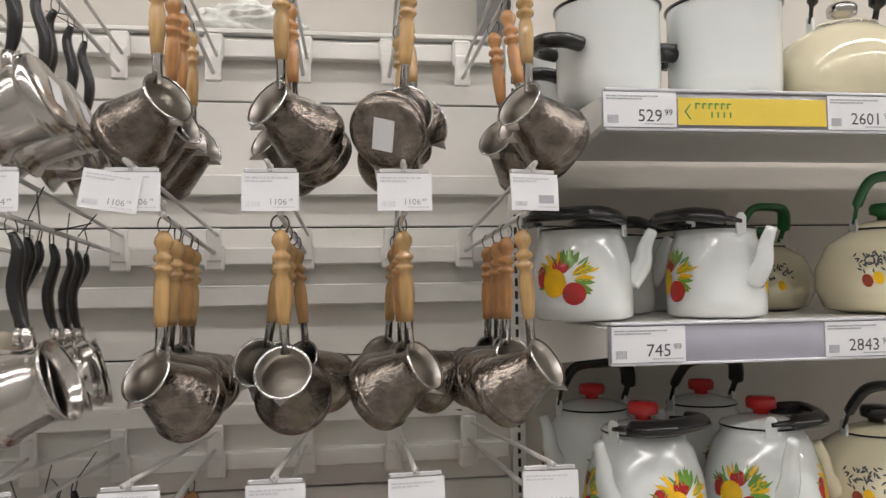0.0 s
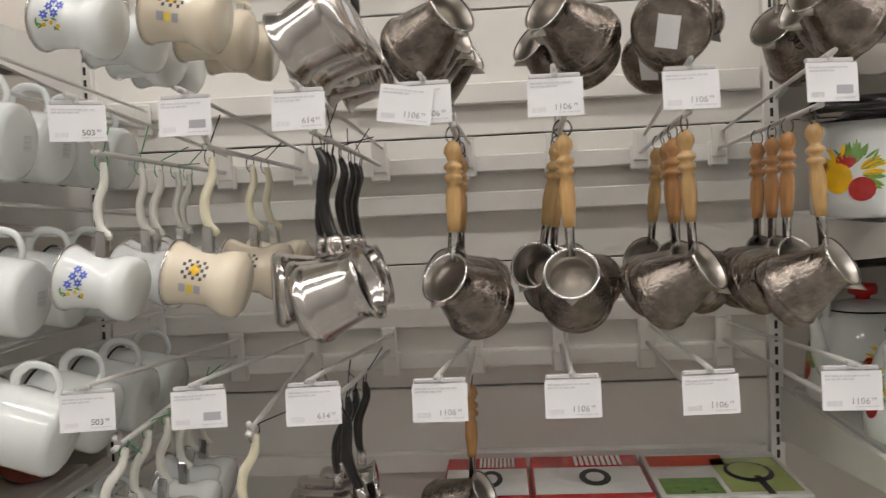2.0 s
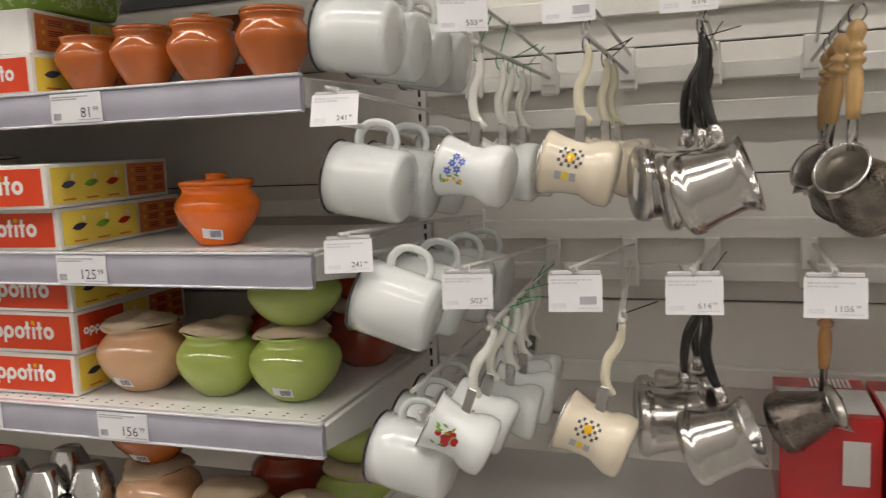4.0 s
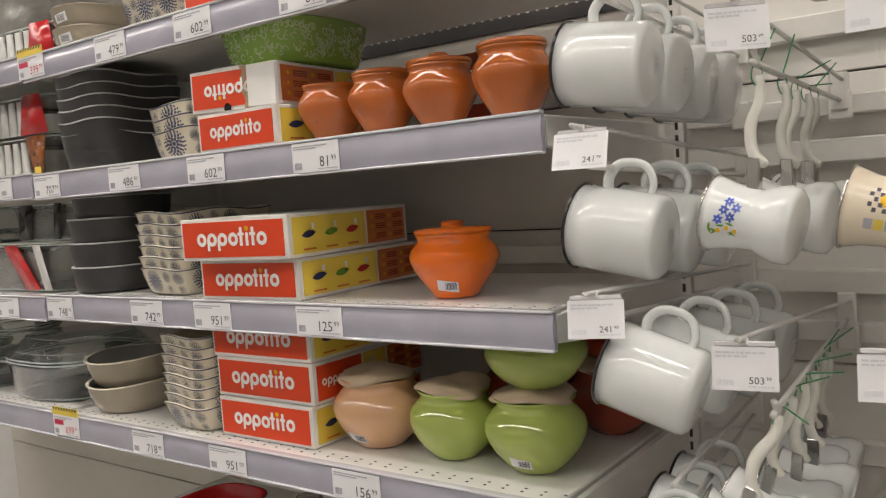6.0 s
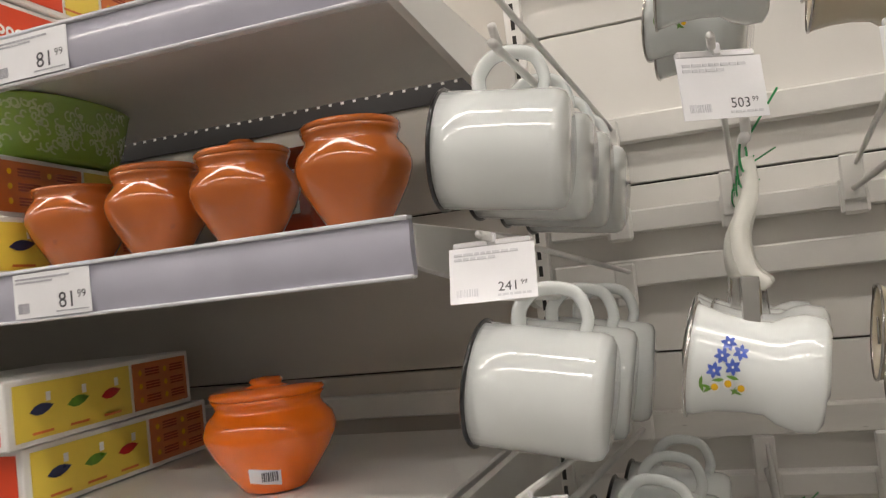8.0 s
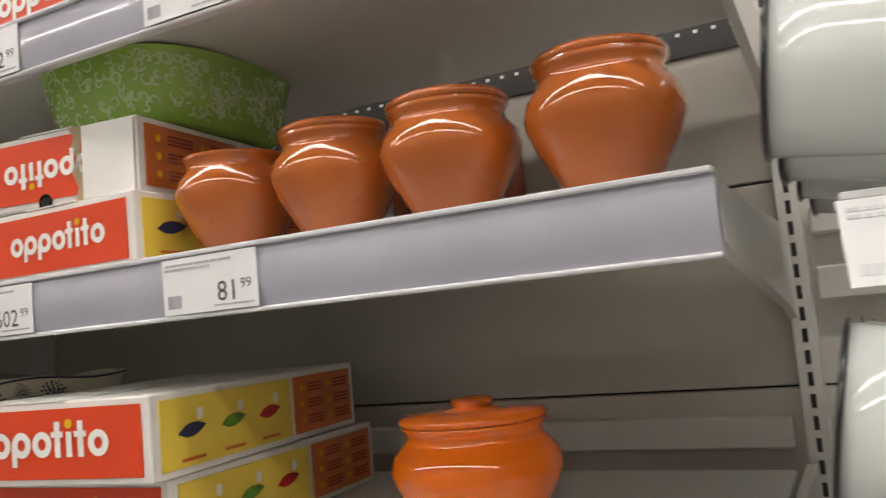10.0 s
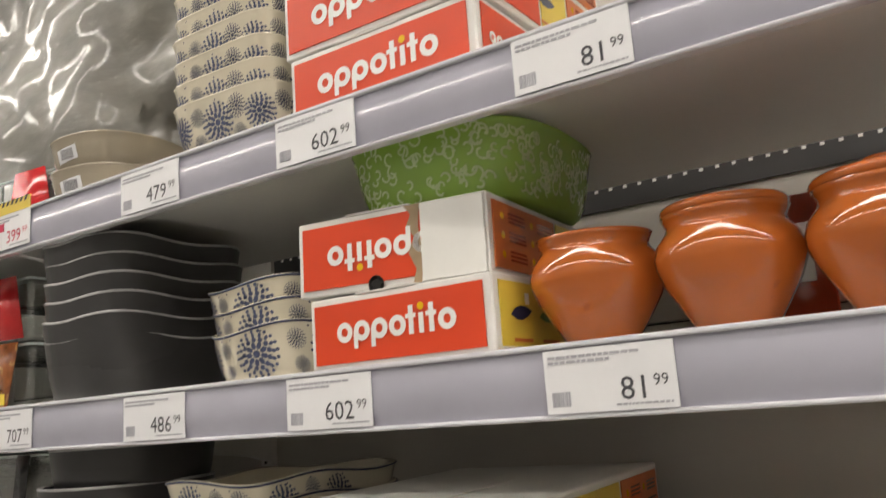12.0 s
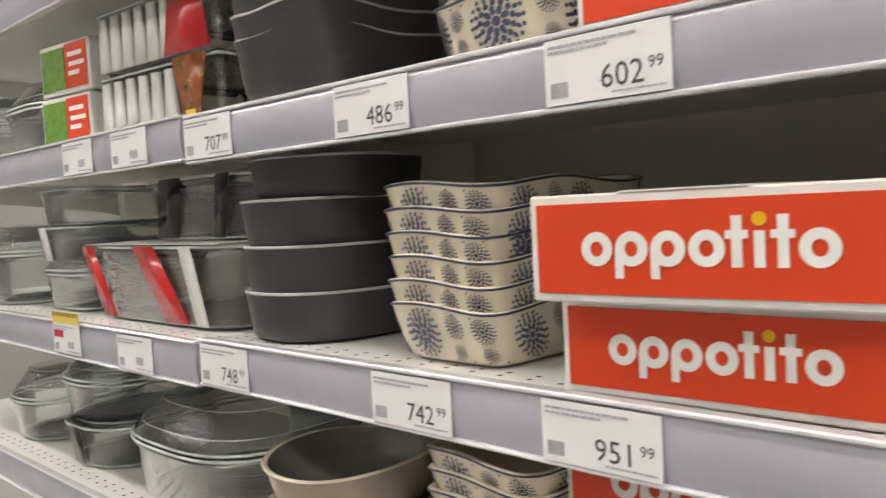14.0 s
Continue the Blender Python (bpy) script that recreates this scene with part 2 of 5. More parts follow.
def loft(bm, rings, closed_start=True, closed_end=True, slot=0):
    """Skins rings of equal length, each a closed loop of points."""
    rows = [[bm.verts.new(p) for p in ring] for ring in rings]
    n = len(rows[0])
    for a, b in zip(rows, rows[1:]):
        for k in range(n):
            f = bm.faces.new((a[k], a[(k + 1) % n], b[(k + 1) % n], b[k]))
            f.material_index = slot
    if closed_start:
        bm.faces.new(rows[0][::-1]).material_index = slot
    if closed_end:
        bm.faces.new(rows[-1]).material_index = slot
    return bm


def lathe(profile, n=32, m=None, bm=None, slot=0):
    """Turns (radius, height) pairs about z; closes ends that reach a small radius."""
    bm = bm or bmesh.new()
    m = m or Matrix()
    rings = [[m @ Vector((r * math.cos(2 * math.pi * k / n), r * math.sin(2 * math.pi * k / n), z)) for k in range(n)] for r, z in profile]
    return loft(bm, rings, profile[0][0] < 0.011, profile[-1][0] < 0.011, slot)


def shell(outer, wall, floor, n=32, m=None):
    """A vessel: outside profile up to the rim, then down the inside."""
    inner = [(max(r - wall, 0.002), max(z, floor)) for r, z in outer[::-1]]
    return lathe([(0.002, outer[0][1])] + outer + inner + [(0.002, floor)], n, m)


def tube(points, r, n=8, bm=None, flat=1.0, slot=0):
    """A rod of radius r (or one radius a point) along points."""
    bm = bm or bmesh.new()
    pts = [Vector(p) for p in points]
    rs = r if isinstance(r, (list, tuple)) else [r] * len(pts)
    rings, side = [], None
    for k, p in enumerate(pts):
        ahead = (pts[min(k + 1, len(pts) - 1)] - pts[max(k - 1, 0)]).normalized()
        if side is None:
            side = ahead.orthogonal().normalized()
        side = (side - ahead * side.dot(ahead)).normalized()
        up = ahead.cross(side)
        rings.append([p + rs[k] * (math.cos(2 * math.pi * a / n) * side + flat * math.sin(2 * math.pi * a / n) * up) for a in range(n)])
    return loft(bm, rings, slot=slot)


def curve(points, steps=6):
    """A smooth line through points (Catmull-Rom)."""
    p = [Vector(q) for q in points]
    p = [2 * p[0] - p[1]] + p + [2 * p[-1] - p[-2]]
    out = []
    for a, b, c, d in zip(p, p[1:], p[2:], p[3:]):
        for k in range(steps):
            t = k / steps
            out.append(0.5 * (2 * b + (c - a) * t + (2 * a - 5 * b + 4 * c - d) * t * t + (3 * b - a - 3 * c + d) * t ** 3))
    return out + [p[-2]]


def ring_loop(r, wire, m=None, n=16):
    m = m or Matrix()
    bm = bmesh.new()
    rows = []
    for k in range(n):
        a = 2 * math.pi * k / n
        rows.append([bm.verts.new(m @ Vector(((r + wire * math.cos(b)) * math.cos(a), wire * math.sin(b), (r + wire * math.cos(b)) * math.sin(a)))) for b in (0, 1.57, 3.14, 4.71)])
    for k in range(n):
        for j in range(4):
            bm.faces.new((rows[k][j], rows[k][(j + 1) % 4], rows[(k + 1) % n][(j + 1) % 4], rows[(k + 1) % n][j]))
    bmesh.ops.recalc_face_normals(bm, faces=bm.faces)
    return bm


def radius_at(profile, z):
    zs = [p[1] for p in profile]
    return float(np.interp(z, zs, [p[0] for p in profile]))


def decal(bm, surface, outline, u, v, slot=0, rings=3):
    """Lays an outline (metres across and up) on a surface(u, v) -> point, as a thin printed patch."""
    n = len(outline)
    mid = bm.verts.new(surface(u, v))
    rows = [[bm.verts.new(surface(u + x * k / rings, v + y * k / rings)) for x, y in outline] for k in range(1, rings + 1)]
    for k in range(n):
        bm.faces.new((mid, rows[0][k], rows[0][(k + 1) % n])).material_index = slot
    for a, b in zip(rows, rows[1:]):
        for k in range(n):
            bm.faces.new((a[k], b[k], b[(k + 1) % n], a[(k + 1) % n])).material_index = slot


def ellipse(a, b, turn=0.0, n=14):
    c, s = math.cos(turn), math.sin(turn)
    return [(a * math.cos(t) * c - b * math.sin(t) * s, a * math.cos(t) * s + b * math.sin(t) * c) for t in (2 * math.pi * k / n for k in range(n))]


def leaf(a, b, turn=0.0):
    c, s = math.cos(turn), math.sin(turn)
    raw = [(-a, 0), (-a * 0.5, b * 0.8), (0, b), (a * 0.5, b * 0.7), (a, 0), (a * 0.5, -b * 0.7), (0, -b), (-a * 0.5, -b * 0.8)]
    return [(x * c - y * s, x * s + y * c) for x, y in raw]


def rect(a, b, turn=0.0):
    c, s = math.cos(turn), math.sin(turn)
    return [(x * c - y * s, x * s + y * c) for x, y in ((-a, -b), (0, -b), (a, -b), (a, 0), (a, b), (0, b), (-a, b), (-a, 0))]


def round_surface(profile, facing=-math.pi / 2, m=None, lift=0.0005):
    """u runs round the pot from the facing angle, v up it."""
    m = m or Matrix()

    def place(u, v):
        r = radius_at(profile, v)
        a = facing + u / max(r, 0.01)
        return m @ Vector(((r + lift) * math.cos(a), (r + lift) * math.sin(a), v))
    return place


def flat_surface(origin, right, up, lift=0.0006):
    origin, right, up = Vector(origin), Vector(right), Vector(up)
    out = right.cross(up).normalized() * lift
    return lambda u, v: origin + right * u + up * v + out


def superellipse(hx, hy, p=4.0, n=40, z=0.0, wave=0.0, waves=4, phase=0.0):
    """A rounded rectangle or oval in even steps, from +x anticlockwise, its height waving along the way."""
    raw = []
    for k in range(361):
        c, s = math.cos(math.radians(k)), math.sin(math.radians(k))
        raw.append((hx * math.copysign(abs(c) ** (2 / p), c), hy * math.copysign(abs(s) ** (2 / p), s)))
    run = np.cumsum([0.0] + [math.hypot(q[0] - o[0], q[1] - o[1]) for o, q in zip(raw, raw[1:])])
    at = np.linspace(0, run[-1], n, endpoint=False)
    xs, ys = np.interp(at, run, [q[0] for q in raw]), np.interp(at, run, [q[1] for q in raw])
    return [(float(x), float(y), z + wave * math.cos(waves * 2 * math.pi * k / n + phase)) for k, (x, y) in enumerate(zip(xs, ys))]


TEXTS = {}


def text_mesh(words, size):
    """Flat letters of the built-in font standing in the x-z plane, facing -y, starting at the origin."""
    if (words, size) not in TEXTS:
        data = bpy.data.curves.new("lettering", "FONT")
        data.body, data.size, data.resolution_u = words, size, 2
        holder = bpy.data.objects.new("lettering", data)
        me = bpy.data.meshes.new_from_object(holder)
        me.transform(pose(0, 0, 0, 90, 0, 0))
        bpy.data.objects.remove(holder)
        TEXTS[words, size] = me
    return TEXTS[words, size]


def lettering(words, size, x, y, z, mat, parent, name="lettering"):
    me = text_mesh(words, size).copy()
    me.materials.clear()
    me.materials.append(mat)
    ob = new(name, me)
    ob.parent, ob.location = parent, (x, y, z)
    return ob


# ---- structure ----
WALL_Y = 0.39
part("floor", cuboid(-7, 8, -3.2, 6, -0.1, 0), M_FLOOR)
part("ceiling", cuboid(-7, 8, -3.2, 6, 4.2, 4.3), M_CEIL)
part("wall_south", cuboid(-7, 8, -3.3, -3.2, 0, 4.2), M_HALL)
part("wall_north", cuboid(-7, 8, 6, 6.1, 0, 4.2), M_HALL)
part("wall_west", cuboid(-7.1, -7, -3.3, 6.1, 0, 4.2), M_HALL)
part("wall_east", cuboid(8, 8.1, -3.3, 6.1, 0, 4.2), M_HALL)
for name in ("floor", "ceiling", "wall_south", "wall_north", "wall_west", "wall_east"):
    tagged(bpy.data.objects[name], "plain pale grey hall " + name.split("_")[0], name.split("_")[0], kind="structure")

strip_lamp = thing("ceiling_lamp", "long white fluorescent strip lamp under the ceiling", "lamp", "ceiling strip lamps")
part("housing", cuboid(-6.5, 7.5, -0.09, 0.09, 0.03, 0.09, bevel=0.01), M_RAIL, strip_lamp)
part("tube", cuboid(-6.5, 7.5, -0.06, 0.06, 0, 0.028), M_LAMP, strip_lamp, "glowing white diffuser")
for x in (-5, 0, 5):
    part("hanger", tube([(x, 0, 0.085), (x, 0, 0.752)], 0.006), M_RAIL, strip_lamp)
strip_lamp.location = (0, -0.75, 3.45)
for y in (-2.4, 1.6, 3.6):
    copy_thing(strip_lamp, pose(0, y, 3.45))

# back panels of the three bays, with open joints between boards
SEAMS = [0.354, 0.54, 0.726, 0.912, 1.098, 1.284, 1.47, 1.652]


def back_wall(x0, x1, top, mat, name, label):
    wall = tagged(part(name, cuboid(x0, x1, WALL_Y + 0.012, WALL_Y + 0.03, 0.1, top - 0.01), M_GAP), label, "panel", kind="structure")
    edges = [0.1] + SEAMS + [top]
    for a, b in zip(edges, edges[1:]):
        part("board", cuboid(x0 + 0.001, x1 - 0.001, WALL_Y, WALL_Y + 0.011, a + 0.0012, b - 0.0012, bevel=0.0012), mat, wall)
    return wall


back_wall(0.004, 0.996, 1.748, M_BOARD, "wall_hooks", "white boarded back panel of the hook bay")
back_wall(-0.996, -0.004, 2.2, M_PANEL, "wall_ceramics", "beige boarded back panel behind the ceramics shelves")
back_wall(1.004, 1.996, 2.2, M_PANEL, "wall_kettles", "beige boarded back panel behind the kettle shelves")
back_wall(-1.996, -1.004, 2.2, M_PANEL, "wall_glassware", "beige boarded back panel behind the glassware shelves")
tagged(part("wall_header", cuboid(0.004, 0.996, 0.62, 0.64, 0.1, 2.4), M_PANEL), "beige panel rising behind the hook bay", "panel", kind="structure")

for x in (-1, 0, 1):
    up = thing("upright", "slotted white steel upright between two bays", "upright", "slotted uprights", "structure")
    part("column", cuboid(x - 0.010, x + 0.010, WALL_Y - 0.012, WALL_Y + 0.03, 0, 1.76 if x >= 0 else 2.2, bevel=0.001), M_RAIL, up)
    slots = bmesh.new()
    for k in range(60):
        for dx in (0.0,):
            box(slots, x + dx - 0.0022, x + dx + 0.0022, WALL_Y - 0.0126, WALL_Y - 0.0118, 0.62 + k * 0.019, 0.632 + k * 0.019)
    tagged(part("slots", slots, M_GAP, up, "row of dark slots"), kind="stuff")


def cross_rail(name, z0, z1, depth, mat, label, brackets=()):
    rail = thing(name, label, "rail", "cross rails of the hook bay", "structure")
    part("bar", cuboid(0.016, 0.984, WALL_Y - depth, WALL_Y - 0.0005, z0, z1, bevel=0.002), mat, rail)
    for x in brackets:
        part("bracket", cuboid(x - 0.013, x + 0.013, WALL_Y - depth - 0.014, WALL_Y - depth + 0.001, z0 - 0.008, z1 + 0.004, bevel=0.003), M_RAIL, rail)


COLUMNS = [0.095, 0.212, 0.325, 0.44, 0.566, 0.69, 0.812, 0.92]
CARDS = [0.083, 0.213, 0.321, 0.43, 0.548, 0.669, 0.791, 0.914]
cross_rail("hook_rail", 1.712, 1.738, 0.02, M_RAIL, "white steel hook rail with square brackets", COLUMNS)
cross_rail("hook_rail", 1.416, 1.441, 0.02, M_RAIL, "white steel hook rail with square brackets", COLUMNS)
cross_rail("hook_rail", 1.13, 1.155, 0.02, M_RAIL, "white steel hook rail with square brackets", COLUMNS)
for z, d, mt in ((1.515, 0.016, M_RAIL), (1.358, 0.018, M_RAIL), (1.192, 0.018, M_SCUFF), (0.972, 0.018, M_RAIL)):
    cross_rail("ledge_rail", z, z + 0.03, d, mt, "white ledge rail with scuffed dark marks" if mt is M_SCUFF else "narrow white ledge rail along the boards")
tagged(part("trim", cuboid(0.016, 0.984, WALL_Y - 0.016, WALL_Y + 0.24, 1.7485, 1.7545, bevel=0.001), M_RAIL), "white cap along the top of the boards", "trim", kind="structure")
tagged(part("ledge_rail", cuboid(-0.98, -0.02, WALL_Y - 0.018, WALL_Y - 0.0005, 1.232, 1.26, bevel=0.002), M_RAIL), "white ledge rail behind the shelf", "rail", kind="structure")


# ---- shelves ----
def shelf(x0, x1, z, label, depth=0.39, back=0.032):
    """A steel shelf with brackets and a price strip along its front; z is its top."""
    s = thing("shelf", label, "shelf", "gondola shelves", m=pose(0, 0, z))
    part("board", cuboid(x0 + 0.016, x1 - 0.016, 0.004, depth - back, -0.02, 0, bevel=0.002), M_SHELF, s)
    holes = bmesh.new()
    for k in range(int((x1 - x0) / 0.025) - 1):
        for y in (0.02, 0.03):
            bmesh.ops.create_circle(holes, cap_ends=True, radius=0.0022, segments=8, matrix=pose(x0 + 0.03 + k * 0.025, y, 0.0004))
    tagged(part("holes", holes, M_GAP, s, "two rows of small dark holes"), kind="stuff")
    for a in (x0 + 0.004, x1 - 0.012):
        br = bmesh.new()
        loft(br, [[(x, y, zz) for y, zz in ((0.006, -0.004), (depth - 0.013, -0.004), (depth - 0.013, -0.085), (depth - 0.05, -0.075), (0.006, -0.034))] for x in (a, a + 0.008)])
        bmesh.ops.recalc_face_normals(br, faces=br.faces)
        part("bracket", br, M_SHELF, s)
    bow = [(-0.003 - 0.0032 * math.sin(math.pi * k / 8), -0.001 - 0.039 * k / 8) for k in range(9)] + [(0.003, -0.04), (0.003, -0.001)]
    face = loft(bmesh.new(), [[(x, y, zz) for y, zz in bow] for x in (x0 + 0.004, x1 - 0.004)])
    bmesh.ops.recalc_face_normals(face, faces=face.faces)
    strip = part("price_strip", face, M_STRIP, s, "bowed lilac-grey price strip")
    part("edge", cuboid(x0 + 0.004, x1 - 0.004, -0.0068, 0.004, -0.001, 0.0025, bevel=0.001), M_STRIP_EDGE, strip)
    part("edge", cuboid(x0 + 0.004, x1 - 0.004, -0.0068, 0.003, -0.0425, -0.0395, bevel=0.001), M_STRIP_EDGE, strip)
    return s


ZT, ZA, ZB, ZC, ZD = 1.63, 1.43, 1.222, 1.012, 0.79
for z in (ZT, ZA, ZB, ZC, ZD):
    shelf(-1, 0, z, "white steel shelf of ceramics with a lilac price strip", back=0.056)
for z in (ZT + 0.004, ZA + 0.003, ZB - 0.004, ZC):
    shelf(-2, -1, z, "white steel shelf of glassware with a lilac price strip")
KT, KA, KB = 1.585, 1.34, 1.09
for z in (KT, KA, KB):
    shelf(1, 2, z, "white steel shelf of enamel kettles with a price strip")
shelf(0, 1, 0.86, "white steel shelf under the hooks with boxed goods")

perf = thing("perforated_strip", "dark perforated strip under the back of the shelf", "strip", kind="structure")
part("strip", cuboid(-0.98, -0.02, WALL_Y - 0.004, WALL_Y - 0.0005, 1.6, 1.634), M_DARK, perf)
# No openings here: white squares paint the light that comes through the holes.
dots = bmesh.new()
for k in range(57):
    box(dots, -0.965 + k * 0.0167, -0.961 + k * 0.0167, WALL_Y - 0.0048, WALL_Y - 0.004, 1.6205, 1.6235)
tagged(part("holes", dots, M_PRINT_WHITE, perf, "row of white squares painted as light through square holes"), kind="stuff")


# ---- labels ----
def print_bars(w, h):
    bm = bmesh.new()
    tall = 0.0125 if w > 0.06 else 0.0085
    rnd = random.Random(int(w * 1e4))
    for row in range(2):
        x = -w / 2 + 0.003
        while x < -w / 2 + w * (0.72 - 0.2 * row):
            step = rnd.uniform(0.002, 0.006)
            box(bm, x, x + step, -0.0012, -0.0008, h / 2 - 0.0052 - row * 0.003, h / 2 - 0.0036 - row * 0.003)
            x += step + 0.0009
    x = -w / 2 + 0.004
    while x < -w / 2 + 0.016:
        step = rnd.choice((0.0004, 0.0007, 0.001))
        box(bm, x, x + step, -0.0012, -0.0008, -h / 2 + 0.004, -h / 2 + tall)
        x += step + rnd.choice((0.0004, 0.0006))
    x = w * 0.05
    while x < w / 2 - 0.003:
        step = rnd.uniform(0.001, 0.004)
        box(bm, x, x + step, -0.0012, -0.0008, -h / 2 + 0.0028, -h / 2 + 0.004)
        x += step + 0.0008
    return bm


def price_label(price, m, w=0.08, h=0.037, ink=None, name="price_label", label="", group="shelf price labels", small="99"):
    ink = ink or M_INK
    t = thing(name, label or f"white paper price label reading {price}", "label", group, m=m)
    part("card", cuboid(-w / 2, w / 2, -0.0008, 0, -h / 2, h / 2), M_PAPER, t)
    tagged(part("print", print_bars(w, h), M_PALE_INK if w > 0.06 else M_FAINT_INK, t, "fine grey print and a barcode"), kind="stuff")
    if price:
        size = h * (0.5 if w > 0.06 else 0.235)
        wide = len(price) * size * 0.535
        x = w / 2 - wide - (0.0135 if w > 0.06 else 0.0095)
        lettering(price, size, x, -0.0011, -h * 0.34, ink, t, "price")
        if small:
            lettering(small, size * 0.5, w / 2 - (0.0135 if w > 0.06 else 0.0095), -0.0011, -h * 0.34 + size * 0.36, ink, t, "kopecks")
    else:
        bars = bmesh.new()
        box(bars, 0.004, 0.02, -0.0012, -0.0008, -h * 0.3, -h * 0.08)
        part("faint_price", bars, M_PALE_INK, t)
    return t


SHELF_LABELS = [
    ("81", -0.323, ZA), ("602", -0.536, ZA), ("486", -0.731, ZA), ("707", -0.954, ZA),
    ("125", -0.34, ZB), ("951", -0.55, ZB), ("742", -0.706, ZB), ("748", -0.952, ZB),
    ("156", -0.298, ZC), ("951", -0.545, ZC), ("718", -0.735, ZC),
    ("81", -0.325, ZT), ("602", -0.538, ZT), ("479", -0.735, ZT),
    ("529", 1.042, KT), ("2601", 1.296, KT), ("745", 1.045, KA), ("2843", 1.284, KA),
]
for price, x, z in SHELF_LABELS:
    price_label(price, pose(x, -0.0066, z - 0.0205))
for x, z in ((-1.11, ZA + 0.003), (-1.24, ZA + 0.003), (-1.13, ZB - 0.004)):
    price_label("", pose(x, -0.0066, z - 0.0205), label="white paper price label with faint print")
for price, x, z in (("399", -0.965, ZT), ("699", -0.97, ZC), ("", -1.31, ZB - 0.004)):
    t = price_label(price, pose(x, -0.0068, z - 0.0185), ink=M_RED_INK, label="white sale label with red price and yellow striped top")
    part("discount_block", cuboid(-0.036, -0.008, -0.0013, -0.0008, 0.001, 0.0095), M_RED_INK, t, "crimson printed block")
    flag = cuboid(-0.04, 0.04, -0.0012, 0.0, 0.0185, 0.032)
    tab = part("sale_tab", flag, M_YELLOW, t, "yellow tab with black stripes")
    stripes = bmesh.new()
    for k in range(9):
        v = [stripes.verts.new((-0.038 + k * 0.0085 + dx, -0.0016, zz)) for dx, zz in ((0, 0.027), (0.004, 0.027), (0.007, 0.032), (0.003, 0.032))]
        stripes.faces.new(v)
    tagged(part("stripes", stripes, M_TIE, tab), kind="stuff")
yellow = thing("shelf_banner", "yellow price banner with green lettering marks on the strip", "label", m=pose(1.169, -0.0066, KT - 0.021))
part("card", cuboid(-0.085, 0.085, -0.0008, 0, -0.015, 0.014), M_YELLOW, yellow)
marks = bmesh.new()
for k, (a, b) in enumerate(((-0.066, -0.06), (-0.058, -0.053), (-0.051, -0.046), (-0.044, -0.039), (-0.037, -0.032), (-0.03, -0.025))):
    box(marks, a, a + 0.0016, -0.0012, -0.0008, 0.002, 0.0085)
    box(marks, a + 0.0016, b, -0.0012, -0.0008, 0.0068, 0.0085)
    if k > 1:
        box(marks, a + 0.003, a + 0.0046, -0.0012, -0.0008, -0.007, -0.001)
for s in (-1, 1):
    loft(marks, [[(-0.078, -0.001, -0.001), (-0.0765, -0.001, -0.001), (-0.0705, -0.001, s * 0.008 - 0.001), (-0.072, -0.001, s * 0.008 - 0.001)], [(-0.078, -0.0013, -0.001), (-0.0765, -0.0013, -0.001), (-0.0705, -0.0013, s * 0.008 - 0.001), (-0.072, -0.0013, s * 0.008 - 0.001)]])
part("marks", marks, M_GREEN_INK, yellow)


# ---- hooks ----
def hook(xb, xc, zg, zc, tip_y, card=None, turn=0.0, lean=0.0, bend=(0.0, 0.0)):
    """A double display hook from the wall at xb to its tip at xc, with a clear holder and a card; bend moves the lower wire's tip aside and down. Returns where goods hang at depth y."""
    h = thing("display_hook", "white steel double display hook with a clear card holder", "hook", "display hooks")
    back, low = WALL_Y - 0.033, zg - 0.018
    xg, zg = xc + bend[0], zg + bend[1]
    part("goods_wire", tube(curve([(xb, back, low), (xb + (xg - xb) * 0.9, tip_y + 0.04, zg), (xg + 0.002, tip_y + 0.016, zg + 0.002), (xg + 0.002, tip_y + 0.004, zg + 0.012)]), 0.0029), M_WIRE, h)
    part("card_wire", tube(curve([(xb + 0.004, back, low + 0.024), (xb + 0.004, back - 0.02, low + 0.026), (xc, tip_y + 0.012, zc + 0.001), (xc, tip_y + 0.002, zc)]), 0.0024), M_WIRE, h)
    part("plate", cuboid(xb - 0.011, xb + 0.011, back - 0.004, back + 0.004, low - 0.012, low + 0.034, bevel=0.002), M_RAIL, h)
    if card is not None:
        m = pose(xc, tip_y, zc, lean, 0, turn)
        holder = part("card_holder", cuboid(-0.0235, 0.0235, -0.003, 0.002, -0.0055, -0.001, bevel=0.001), M_HOLDER, h, "clear plastic card holder")
        holder.matrix_basis = m
        part("clip", cuboid(-0.003, 0.003, -0.004, 0.002, -0.0045, 0.003, bevel=0.001), M_HOLDER, holder)
        price_label(card, m @ pose(0, -0.0035, -0.0232), 0.051, 0.035, name="price_card", ink=M_CARD_INK if card == "1106" else M_INK if card in ("503", "241") else M_CARD_INK,
                    label="white hanging price card" + (f" reading {card}" if card else " with faint print"), group="hanging price cards")

    def hang(y):
        k = min(1.0, max(0.0, (back - y) / (back - tip_y)))
        return Vector((xb + (xg - xb) * min(1, k * 1.03), y, low + (zg - low) * k))
    return hang


